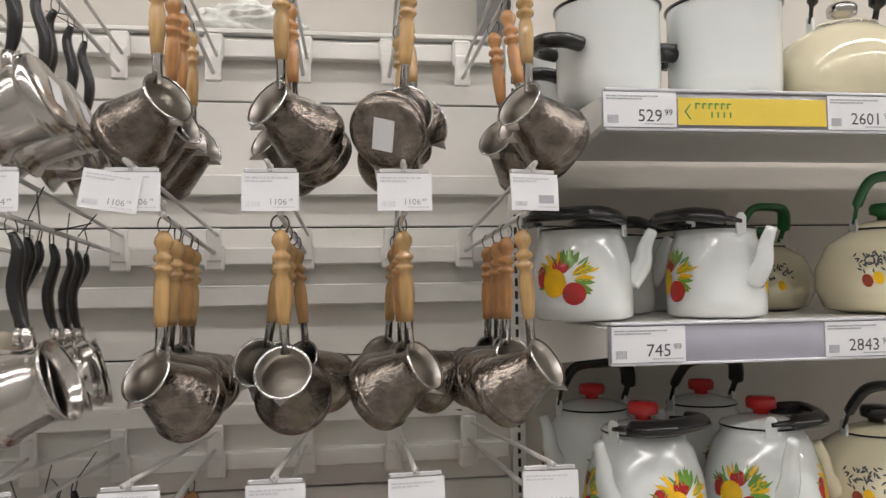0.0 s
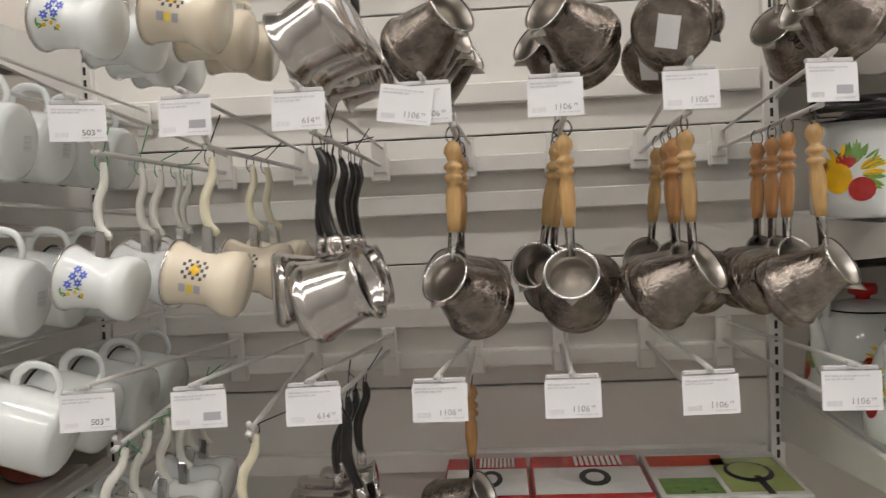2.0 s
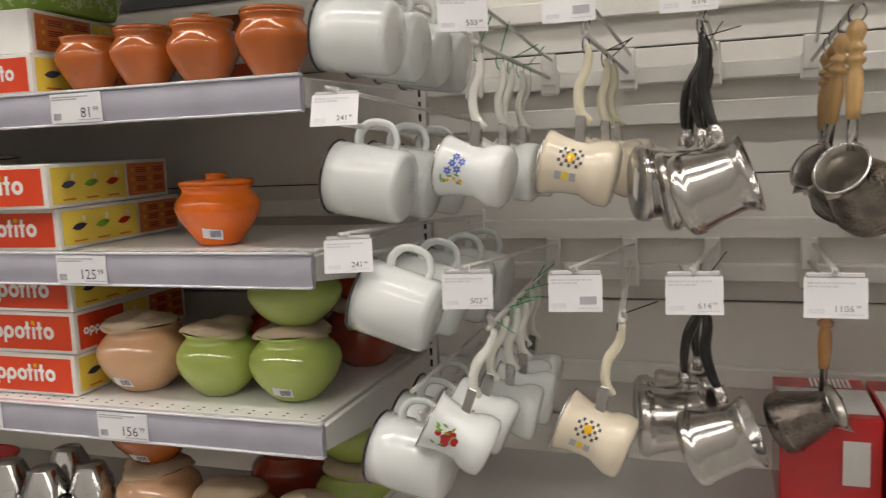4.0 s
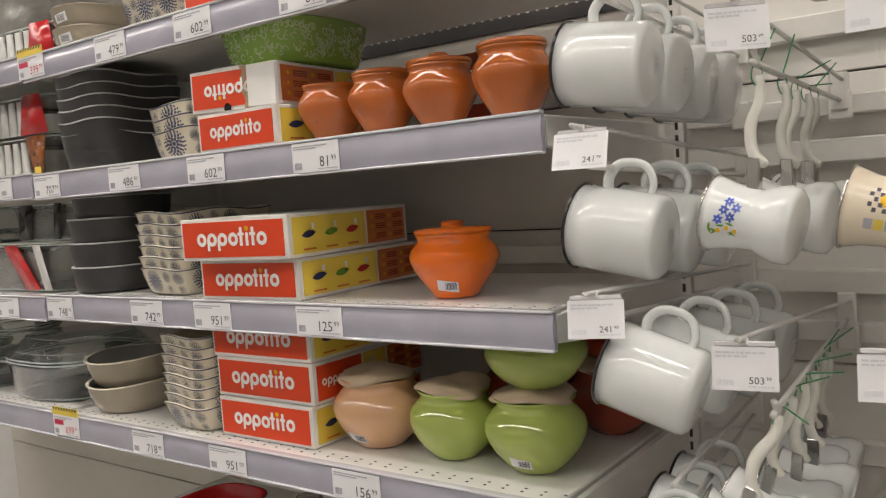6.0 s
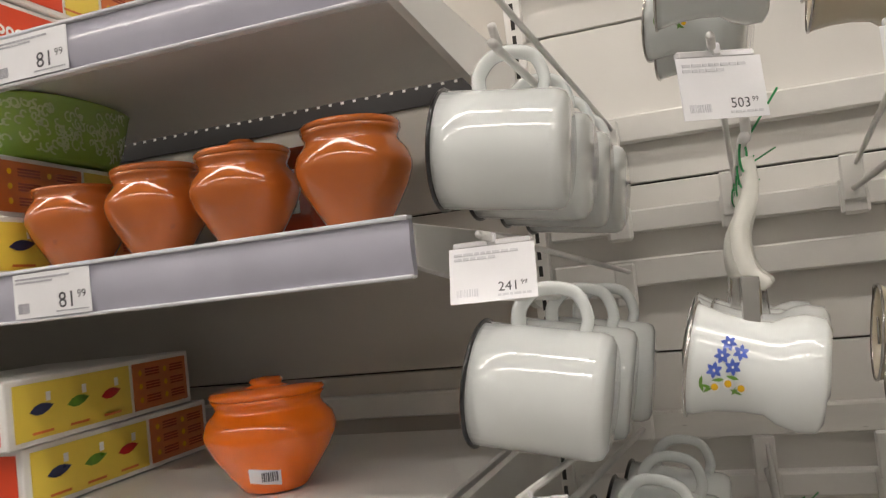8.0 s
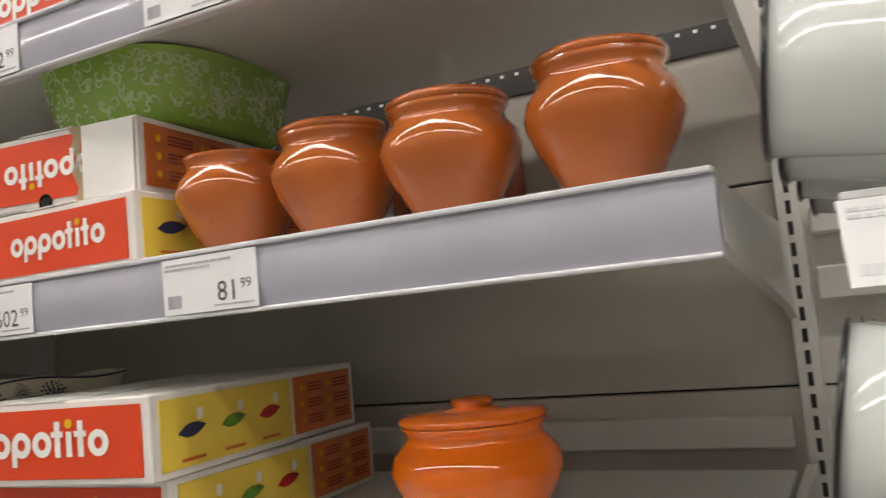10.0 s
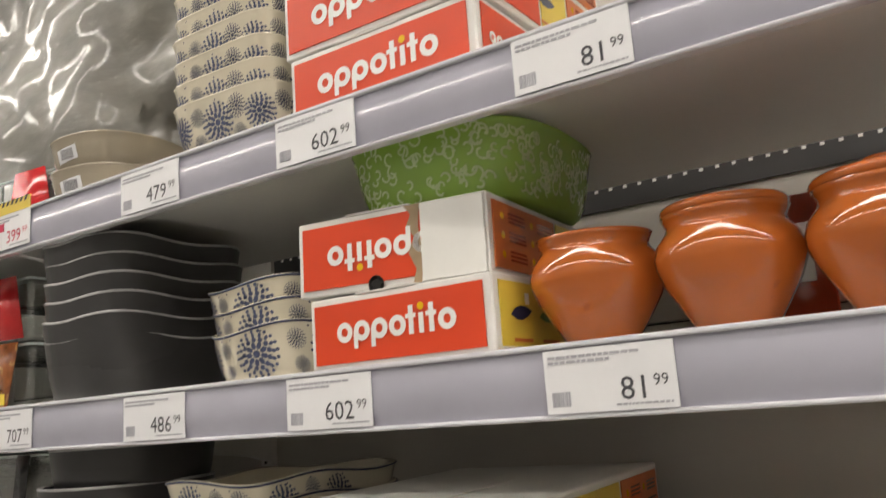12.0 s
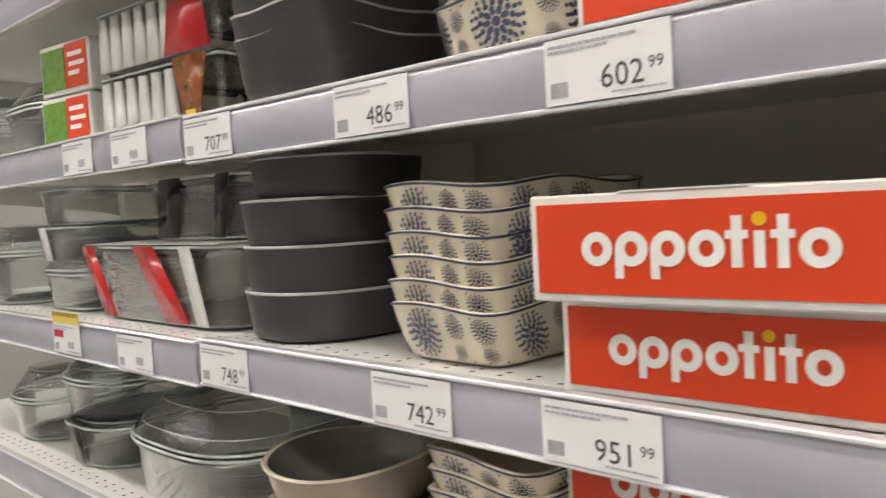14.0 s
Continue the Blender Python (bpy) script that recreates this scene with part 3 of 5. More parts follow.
U_Z, L_Z, T_Z = 1.451, 1.18, 1.703
hang = {}
U_CARD = {1: ("503", 30), 2: ("", 0), 3: ("614", 0), 4: ("1106", 0), 5: ("1106", 0), 6: ("1106", 2), 7: ("", 14)}
L_CARD = {1: ("503", 9), 2: ("", 8), 3: ("614", 6), 4: ("1106", 0), 5: ("1106", 0), 6: ("1106", 4), 7: ("1106", -3)}
BENDS = {("T", 4): (0.014, 0), ("T", 5): (0.006, 0), ("T", 6): (0.009, 0), ("U", 1): (0.01, -0.008), ("U", 2): (0.012, -0.008), ("U", 4): (0.024, 0), ("U", 5): (0.007, 0), ("U", 7): (-0.005, 0),
         ("L", 1): (0.018, -0.022), ("L", 2): (0.042, -0.012), ("L", 4): (0.018, 0), ("L", 3): (-0.001, 0.004), ("U", 3): (0.008, 0)}
for k in range(1, 8):
    xb, xc = COLUMNS[k], CARDS[k]
    hang["T", k] = hook(xb, xc, T_Z, 1.752, -0.055, bend=BENDS.get(("T", k), (0.0, 0.0)))
    hang["U", k] = hook(xb, xc - 0.004, U_Z, 1.494, -0.058, *U_CARD[k], lean=-4, bend=BENDS.get(("U", k), (0.0, 0.0)))
    hang["L", k] = hook(xb, xc, L_Z, 1.22, -0.084, *L_CARD[k], lean=-6, bend=BENDS.get(("L", k), (0.0, 0.0)))
price_label("1106", pose(0.527, -0.064, 1.4715, -4, 9, -4), 0.051, 0.035, name="price_card", ink=M_CARD_INK, label="white hanging price card tilted behind another", group="hanging price cards")
for key, dx, z, up, tip, card, turn, lean in (("A", 0.0, 1.522, 0.038, -0.064, None, 0, 0), ("B", -0.011, 1.368, 0.036, -0.066, "241", 8, -22), ("C", -0.005, 1.226, 0.027, -0.072, "241", 20, -12), ("D", 0.06, 1.047, 0.038, -0.064, None, 0, 0)):
    hang[key, 0] = hook(COLUMNS[0], CARDS[0] + dx, z, z + up, tip, card, turn, lean)


# ---- hanging goods ----
POT_SIDE = [(0.031, 0.0), (0.0368, 0.0025), (0.0396, 0.0075), (0.0402, 0.013), (0.0392, 0.0185), (0.0358, 0.031), (0.0312, 0.045), (0.0268, 0.0575), (0.0246, 0.0645), (0.0243, 0.0695), (0.0252, 0.0745), (0.0279, 0.0795)]


def wooden_cezve():
    t = thing("cezve", "engraved nickel-silver coffee pot with turned wooden handle hanging by a ring", "coffee pot", "wood-handled coffee pots")
    part("ring", ring_loop(0.0085, 0.0009, pose(0, 0, -0.0062)), M_RING, t)
    handle = part("handle", lathe([(0.002, -0.1), (0.0056, -0.1), (0.0064, -0.09), (0.0077, -0.074), (0.0072, -0.059), (0.0052, -0.0525), (0.0086, -0.0495), (0.009, -0.0475), (0.0086, -0.0455), (0.0052, -0.0425), (0.0086, -0.0395), (0.009, -0.0375), (0.0086, -0.0355), (0.005, -0.0325), (0.0056, -0.03), (0.0088, -0.0235), (0.0082, -0.0185), (0.0045, -0.013), (0.001, -0.0115)], 16), M_WOOD, t, "turned varnished wooden handle")
    part("ferrule", lathe([(0.0046, -0.128), (0.0046, -0.1), (0.0052, -0.0995)], 12), M_CHROME, handle)
    turn = Matrix.Rotation(radians(61), 4, "X")
    m = Matrix.Translation(Vector((0, 0.001, -0.125)) - turn @ Vector((0, 0.0235, 0.068))) @ turn @ Matrix.Scale(0.92, 4)
    pot = part("pot", lathe([(0.002, 0)] + POT_SIDE + [(0.0277, 0.0806), (0.0264, 0.0798)], 36, m), M_PEWTER, t, "engraved grey metal pot")
    part("lining", lathe([(0.0265, 0.0797), (0.0238, 0.0735), (0.0231, 0.067), (0.0252, 0.0585), (0.0345, 0.031), (0.038, 0.016), (0.036, 0.005), (0.001, 0.004)], 36, m), M_PEWTER_IN, pot)
    band = bmesh.new()
    lathe([(0.0385, 0.0155), (0.0407, 0.0168), (0.0407, 0.0186), (0.0385, 0.0198)], 36, m, band)
    part("band", band, M_PEWTER, pot)
    part("rim", lathe([(0.0271, 0.0788), (0.0288, 0.0792), (0.0291, 0.0803), (0.0283, 0.0812), (0.0268, 0.0808)], 36, m), M_CHROME, pot, "bright worn rim")
    spout = [m @ Vector(p) for p in ((-0.009, -0.0262, 0.0795), (0.009, -0.0262, 0.0795), (0.0, -0.037, 0.0835), (0, -0.0248, 0.066))]
    sp = bmesh.new()
    v = [sp.verts.new(p) for p in spout]
    for f in ((0, 2, 3), (1, 3, 2), (0, 1, 2)):
        sp.faces.new([v[i] for i in f])
    part("spout", sp, M_PEWTER_IN, pot)
    tag = bmesh.new()
    decal(tag, lambda u, v: m @ Vector((u, v, -0.0006)), rect(0.011, 0.017, 0.2), 0.0, 0.0)
    part("sticker", tag, M_PAPER, pot, "small white barcode sticker on the base")
    return t


STEEL_SIDE = [(0.036, 0.0), (0.0395, 0.003), (0.0405, 0.007), (0.0405, 0.012), (0.0385, 0.0135), (0.0375, 0.018), (0.0345, 0.034), (0.0325, 0.05), (0.0325, 0.056), (0.0352, 0.062), (0.0378, 0.066), (0.0385, 0.069)]


def steel_cezve(tilt, base):
    t = thing("cezve", "polished steel coffee pot with curved black handle on a hook", "coffee pot", "steel coffee pots")
    part("loop", ring_loop(0.009, 0.0007, pose(0, 0, -0.0075, 0, 0, 80)), M_TIE, t)
    handle = part("handle", tube(curve([(0, 0, -0.012), (0.004, 0, -0.03), (-0.003, 0, -0.06), (-0.001, 0, -0.085), (0.004, 0, -0.102)], 5), [0.0032] + [0.0045 + 0.0026 * math.sin(k * 0.17) for k in range(19)] + [0.0052], 10, flat=0.62), M_BLACK, t, "curved black plastic handle")
    part("ferrule", tube([(0.004, 0, -0.099), (0.006, 0, -0.117)], 0.006, 12), M_STEEL, handle)
    turn = Matrix.Rotation(radians(tilt), 4, "Y") @ Matrix.Rotation(radians(-90), 4, "Z")
    m = Matrix.Translation(base) @ turn
    pot = part("pot", shell(STEEL_SIDE, 0.001, 0.002, 40, m), M_STEEL, t, "mirror-polished steel pot")
    sticker = bmesh.new()
    decal(sticker, lambda u, v: m @ Vector((u, v, -0.0006)), rect(0.009, 0.016, 0.4), 0.008, 0.0)
    part("sticker", sticker, M_PAPER, pot, "small white barcode sticker")
    part("zip_tie", tube([(0, 0.0, 0.0), (0.004, 0.004, 0.004), (0.03, 0.016, 0.02)], 0.0007, 5), M_TIE, t)
    return t


WAIST = [(0.029, 0.0), (0.0345, 0.004), (0.0355, 0.016), (0.033, 0.027), (0.0285, 0.036), (0.0285, 0.05), (0.0305, 0.066), (0.034, 0.079), (0.0355, 0.084)]


def enamel_cezve(cream, flower, tie=None):
    name = "cream" if cream else "white"
    t = thing("cezve", f"{name} enamel coffee pot with {flower} print and curved plastic handle", "coffee pot", f"{name} enamel coffee pots")
    part("loop", ring_loop(0.009, 0.0007, pose(0, 0, -0.0075, 0, 0, 80)), tie or M_TIE, t)
    handle = part("handle", tube(curve([(0.002, 0, -0.008), (0.003, 0, -0.028), (-0.004, 0, -0.05), (-0.001, 0, -0.072), (0.01, 0, -0.083)], 5), [0.0026] + [0.0034 + 0.0009 * math.sin(k * 0.16) for k in range(19)] + [0.0025], 10, flat=1.5), M_CREAM_PL if cream else M_WHITE_PL, t, "curved ivory plastic handle")
    part("ferrule", cuboid(-0.005, 0.006, -0.005, 0.005, -0.104, -0.076, bevel=0.001), M_CHROME, handle)
    turn = Matrix.Rotation(radians(-82), 4, "Y")
    m = Matrix.Translation((0.038, 0, -0.134)) @ turn @ Matrix.Diagonal((0.94, 0.94, 0.86, 1))
    pot = part("pot", shell(WAIST, 0.0015, 0.003, 36, m), M_CREAM if cream else M_ENAMEL, t)
    part("rim", lathe([(0.0352, 0.0832), (0.0366, 0.0838), (0.0366, 0.0852), (0.0352, 0.0856)], 36, m), M_STEEL, pot, "bright steel rim")
    up_side = round_surface(WAIST, -math.pi / 2, m)
    surface = up_side if flower == "yellow checked" else (lambda u, v: up_side(-u, v))
    raised = round_surface(WAIST, -math.pi / 2, m, 0.0009)
    bm = bmesh.new()
    rnd = random.Random(5)
    if flower == "yellow checked":
        decal(bm, surface, ellipse(0.0055, 0.0055), 0.012, 0.05, 1)
        for i in range(7):
            for j in range(5):
                if (i + j) % 2 and abs(i - 3) + abs(j - 2) > 1.5:
                    decal(bm, surface, rect(0.0018, 0.0017), 0.012 + (j - 2) * 0.0044, 0.05 + (i - 3) * 0.0042, 0, 1)
        for j in range(3):
            decal(bm, surface, rect(0.0045, 0.0035), -0.0085, 0.044 + j * 0.0085, 2 if j % 2 else 3, 1)
        mats = [M_INK, M_FRUIT_Y, M_YELLOW, M_PALE_INK]
    elif flower == "blue flower":
        for fu, fv in ((-0.008, 0.063), (-0.002, 0.056), (-0.011, 0.052), (-0.016, 0.06), (0.001, 0.067)):
            for k in range(6):
                a = k * 1.047 + fu * 90
                decal(bm, surface, leaf(0.0026, 0.0014, a), fu + 0.0026 * math.cos(a), fv + 0.0026 * math.sin(a), 0, 1)
            decal(bm, raised, ellipse(0.0009, 0.0009, 0, 6), -fu, fv, 3, 1)
        for u, v in ((0.008, 0.058), (0.011, 0.066), (0.01, 0.05)):
            decal(bm, surface, ellipse(0.0036, 0.0034, 0, 9), u, v, 3, 1)
            decal(bm, raised, ellipse(0.0023, 0.0022), -u, v, 1, 1)
        for k in range(8):
            decal(bm, surface, leaf(0.004, 0.0011, rnd.uniform(0, 3)), rnd.uniform(0.004, 0.014), rnd.uniform(0.05, 0.076), 2, 1)
        mats = [M_FLOWER_BLUE, M_FRUIT_Y, M_LEAF, M_PRINT_WHITE]
    else:
        for k in range(16):
            a, r = rnd.uniform(0, 6.28), rnd.uniform(0, 0.0095)
            decal(bm, surface, ellipse(0.0046, 0.0036, a, 8), r * math.cos(a), 0.056 + r * math.sin(a) * 1.3, 0, 1)
        for k in range(9):
            decal(bm, surface, leaf(0.0045, 0.0014, rnd.uniform(0, 3)), rnd.uniform(-0.012, 0.012), rnd.uniform(0.043, 0.072), 1, 1)
        mats = [M_FRUIT, M_LEAF]
    tagged(part("print", bm, mats, pot, f"{flower} print"), kind="stuff")
    part("zip_tie", tube([(0, 0.0, 0.0), (0.004, 0.003, 0.004), (0.03, 0.012, 0.022)], 0.0007, 5), tie or M_TIE, t)
    return t


MUG = [(0.034, 0.0), (0.039, 0.0025), (0.0412, 0.008), (0.0414, 0.06), (0.0416, 0.086)]


def enamel_mug():
    t = thing("mug", "white enamel mug with black rim hanging by its handle", "mug", "white enamel mugs")
    turn = Matrix.Rotation(radians(-84), 4, "Y")
    m = Matrix.Translation((0.043, 0, -0.0585)) @ turn
    body = part("body", shell(MUG, 0.0016, 0.003, 44, m), M_ENAMEL, t, "glossy white enamel body")
    part("rim", lathe([(0.0412, 0.0853), (0.0432, 0.0858), (0.0438, 0.087), (0.043, 0.0882), (0.04, 0.0882), (0.04, 0.086)], 44, m), M_RIM, body, "black enamel rim")
    part("handle", tube(curve([m @ Vector(p) for p in ((0.039, 0, 0.02), (0.05, 0, 0.0185), (0.064, 0, 0.026), (0.0675, 0, 0.04), (0.064, 0, 0.055), (0.052, 0, 0.064), (0.039, 0, 0.0635))]), 0.0036, 10, flat=1.5), M_ENAMEL, body)
    tag = bmesh.new()
    for k in range(9):
        decal(tag, lambda u, v: m @ Vector((u, v, -0.0004)), rect(0.0003 + 0.0002 * (k % 3), 0.008), -0.008 + k * 0.0019, 0.012, 0, 1)
    tagged(part("barcode", tag, M_PALE_INK, body, "printed barcode"), kind="stuff")
    return t


def place(master, used, spot, rx=0, ry=0, rz=0):
    m = Matrix.Translation(spot) @ pose(0, 0, 0, rx, ry, rz)
    if not used:
        master.matrix_basis = m
        used.append(1)
        return master
    return copy_thing(master, m)


def fan_ties(ob):
    """Turns the tie's loose end its own way."""
    for c in ob.children:
        if c.name.startswith("zip_tie"):
            c.rotation_euler = (rnd.uniform(-0.5, 0.5), rnd.uniform(-0.9, 0.5), rnd.uniform(-1.6, 1.6))


wood, wood_used = wooden_cezve(), []
rnd = random.Random(11)
WOOD_ROWS = {
    ("T", 4): [(-0.035, 50), (0.05, 62), (0.1, 70), (0.155, 66)], ("T", 5): [(-0.03, -52), (0.06, -40), (0.12, -60)],
    ("T", 6): [(-0.02, 155), (0.07, 118), (0.15, 140)], ("T", 7): [(-0.025, -58), (0.06, -66), (0.13, -48)],
    ("U", 4): [(-0.035, -38), (0.045, -58), (0.11, -40), (0.165, -52)], ("U", 5): [(-0.038, -8), (0.04, -34), (0.1, -26), (0.16, -38)],
    ("U", 6): [(-0.025, 56), (0.05, 44), (0.105, -62), (0.16, -50)], ("U", 7): [(-0.03, 52), (0.045, 30), (0.1, 42), (0.16, 24)],
    ("L", 4): [(0.14, 74)],
}
for key, row in WOOD_ROWS.items():
    for k, (y, rz) in enumerate(row):
        place(wood, wood_used, hang[key](y), rnd.uniform(-3, 3), rnd.uniform(-14, 14) if k else rnd.uniform(-4, 4), rz)
falling, falling_used = steel_cezve(112, (-0.034, 0, -0.139)), []
for k, (y, rz) in enumerate(((-0.03, 172), (0.045, 176), (0.1, 180), (0.15, 184), (0.2, 188))):
    fan_ties(place(falling, falling_used, hang["T", 3](y), 0, rnd.uniform(-8, 8) if k else 3, rz))
rising, rising_used = steel_cezve(76, (-0.036, 0, -0.165)), []
for key, row in {("U", 3): [(-0.032, -6), (0.01, 12), (0.05, 20), (0.08, 14), (0.135, 30), (0.165, 20), (0.215, 28)], ("L", 3): [(0.015, -4), (0.075, 10), (0.12, 16), (0.17, 8)]}.items():
    for k, (y, rz) in enumerate(row):
        fan_ties(place(rising, rising_used, hang[key](y), 0, rnd.uniform(-4, 16) if k else (-6 if key[0] != "L" else -9), rz))
blue, blue_used = enamel_cezve(False, "blue flower", M_GREEN_TIE), []
for key, row in {("T", 1): [-0.03, 0.05, 0.13, 0.19], ("U", 1): [-0.035, 0.055, 0.11, 0.16, 0.205]}.items():
    for k, y in enumerate(row):
        fan_ties(place(blue, blue_used, hang[key](y), 0, 4 if not k else rnd.uniform(-3, 8), rnd.uniform(-8, 4) if k else -4))
red, red_used = enamel_cezve(False, "red flower", M_GREEN_TIE), []
for k, (y, ry) in enumerate(((-0.05, 20), (0.01, 16), (0.06, 6), (0.11, 2), (0.17, 10), (0.2, 5))):
    fan_ties(place(red, red_used, hang["L", 1](y), 0, ry, rnd.uniform(-8, 8) if k else 10))
cream, cream_used = enamel_cezve(True, "yellow checked"), []
for key, row in {("T", 2): [(-0.03, 4), (0.06, 5), (0.13, 2)], ("U", 2): [(-0.035, 5), (0.1, 0), (0.16, -4)], ("L", 2): [(-0.045, 14)]}.items():
    for y, ry in row:
        fan_ties(place(cream, cream_used, hang[key](y), 0, ry, rnd.uniform(-6, 2)))
mug, mug_used = enamel_mug(), []
for key, row in {("A", 0): [(0.008, 2), (0.086, 3), (0.164, 3), (0.242, 2)], ("B", 0): [(-0.008, 4), (0.075, 5), (0.158, 3)], ("C", 0): [(-0.03, 12), (0.055, 10), (0.14, 6), (0.22, 3)], ("D", 0): [(-0.03, 4), (0.06, 6), (0.15, 4)]}.items():
    for y, ry in row:
        place(mug, mug_used, hang[key](y) + Vector(({"A": -0.014, "B": 0.01, "C": 0.047, "D": -0.012}[key[0]], 0, {"A": 0.003, "B": -0.007, "C": -0.003}.get(key[0], 0.003))), 0, ry, rnd.uniform(-4, 3))
loose = thing("loose_ring", "dark steel ring on an empty hook", "ring", m=Matrix.Translation(hang["L", 5](0.06)))
part("wire", ring_loop(0.0085, 0.0009, pose(0, 0, -0.006)), M_RING, loose)


# ---- kettles ----
def fruit(surface, lift_surface, parent, size=1.0, seed=1, mid=0.05):
    """A bunch of painted fruit: leaves behind a lemon and two apples."""
    bm = bmesh.new()
    r = random.Random(seed)
    for k in range(26):
        a = r.uniform(-0.5, 3.7)
        decal(bm, surface, leaf(0.009 * size, 0.0026 * size, a), (0.002 + 0.019 * math.cos(a)) * size, mid + 0.0176 * math.sin(a) * size, 2 if k % 3 else 1, 1)
    for k in range(18):
        a = r.uniform(0.3, 2.9)
        d = r.uniform(0.022, 0.03)
        decal(bm, surface, leaf(0.006 * size, 0.0011 * size, a + r.uniform(-0.4, 0.4)), (0.002 + d * math.cos(a)) * size, mid + d * 0.8 * math.sin(a) * size, 1 if k % 3 == 0 else 2, 1)
    for u, v, a, b, s in ((-0.006, 0.055, 0.0115, 0.0125, 1), (-0.02, 0.06, 0.0065, 0.0095, 0), (0.0, 0.07, 0.008, 0.0075, 0)):
        decal(bm, surface if s == 0 else lift_surface, ellipse(a * size, b * size), u * size, mid + (v - 0.058) * size, s, 2)
    decal(bm, round_lift(lift_surface), ellipse(0.0102 * size, 0.0098 * size), 0.012 * size, mid - 0.012 * size, 0, 2)
    tagged(part("print", bm, [M_FRUIT, M_FRUIT_Y, M_LEAF], parent, "painted lemon, apples and green leaves"), kind="stuff")


def round_lift(s):
    return lambda u, v: s(u, v) + Vector((0, -0.0004, 0))


def bail(parent, r, z, lean, mat, height=0.06, across=0.0):
    """A hinged bail handle with two lugs; lean 0 stands up, 90 lies down."""
    turn = Matrix.Translation((0, 0, z)) @ Matrix.Rotation(across, 4, "Z") @ Matrix.Rotation(radians(lean), 4, "X")
    pts = [turn @ Vector(p) for p in ((-r, 0, 0), (-r * 1.0, 0, height * 0.5), (-r * 0.72, 0, height * 0.95), (0, 0, height * 1.02), (r * 0.72, 0, height * 0.95), (r, 0, height * 0.5), (r, 0, 0))]
    h = part("handle", tube(curve(pts), [0.004] * 5 + [0.0105] * 27 + [0.004] * 5, 10, flat=0.62), mat, parent, "hinged bail handle")
    for s in (-1, 1):
        lug = bmesh.new()
        o = Matrix.Translation((0, 0, z)) @ Matrix.Rotation(across, 4, "Z")
        loft(lug, [[o @ Vector((s * r + d, y, zz)) for y, zz in ((-0.006, -0.016), (0.006, -0.016), (0.0065, 0.004), (0.003, 0.009), (-0.003, 0.009), (-0.0065, 0.004))] for d in (-0.0015, 0.0015)])
        bmesh.ops.recalc_face_normals(lug, faces=lug.faces)
        part("lug", lug, M_ENAMEL, h, "white enamel lug")


def kettle(label, side, body_mat, knob_mat, handle_mat, spout_turn, lean, decor="fruit", lidded=True, across=0.0, group="fruit-painted kettles", prints=(-0.75, 1.9)):
    t = thing("kettle", label, "kettle", group)
    body = part("body", shell(side, 0.002, 0.003, 44), body_mat, t)
    top_r, top_z = side[-1]
    part("rim", lathe([(top_r - 0.001, top_z - 0.001), (top_r + 0.0016, top_z), (top_r + 0.001, top_z + 0.002), (top_r - 0.002, top_z + 0.0015)], 44), M_RIM if decor else M_STEEL, body)
    if lidded:
        lid = part("lid", lathe([(top_r + 0.001, top_z + 0.0022), (top_r * 0.97, top_z + 0.005), (top_r * 0.5, top_z + 0.011), (0.01, top_z + 0.013)], 40), body_mat, t)
        if knob_mat:
            part("knob", lathe([(0.009, top_z + 0.012), (0.009, top_z + 0.017), (0.0175, top_z + 0.02), (0.018, top_z + 0.029), (0.0155, top_z + 0.033), (0.002, top_z + 0.034)], 20), knob_mat, lid)
    a = spout_turn
    zr, r0 = side[-1][1], radius_at(side, side[-1][1] * 0.45)
    out = Vector((math.cos(a), math.sin(a), 0))
    pts = [out * (r0 - 0.004) + Vector((0, 0, zr * 0.4)), out * (r0 + 0.011) + Vector((0, 0, zr * 0.6)), out * (r0 + 0.015) + Vector((0, 0, zr * 0.8)), out * (r0 + 0.024) + Vector((0, 0, zr * 0.99))]
    line = curve(pts, 5)
    part("spout", tube(line, [0.0135 - 0.0075 * k / (len(line) - 1) for k in range(len(line))], 14), body_mat, body)
    bail(t, top_r + 0.003, top_z + 0.008, lean, handle_mat, across=across)
    if decor == "fruit":
        for turn, size, seed in ((prints[0], 1.3, 1), (prints[1], 1.2, 4)):
            fruit(round_surface(side, -math.pi / 2 + turn, lift=0.0006), round_surface(side, -math.pi / 2 + turn, lift=0.001), body, size, seed, side[-1][1] * 0.45)
    elif decor == "olives":
        s = round_surface(side, -math.pi / 2 - 0.6, lift=0.0006)
        bm, r = bmesh.new(), random.Random(3)
        for k in range(60):
            decal(bm, s, leaf(0.0035, 0.0011, r.uniform(0, 3)), r.uniform(-0.04, 0.04), r.uniform(0.05, 0.074), 0, 1)
        for u, v, q in ((-0.024, 0.04, 2), (-0.012, 0.043, 1), (0.022, 0.04, 1)):
            decal(bm, s, ellipse(0.006, 0.008, 0.3), u, v, q, 2)
        tagged(part("print", bm, [M_INK, M_FRUIT_Y, M_OXBLOOD], body, "dark olive sprigs and yellow fruit"), kind="stuff")
    return t


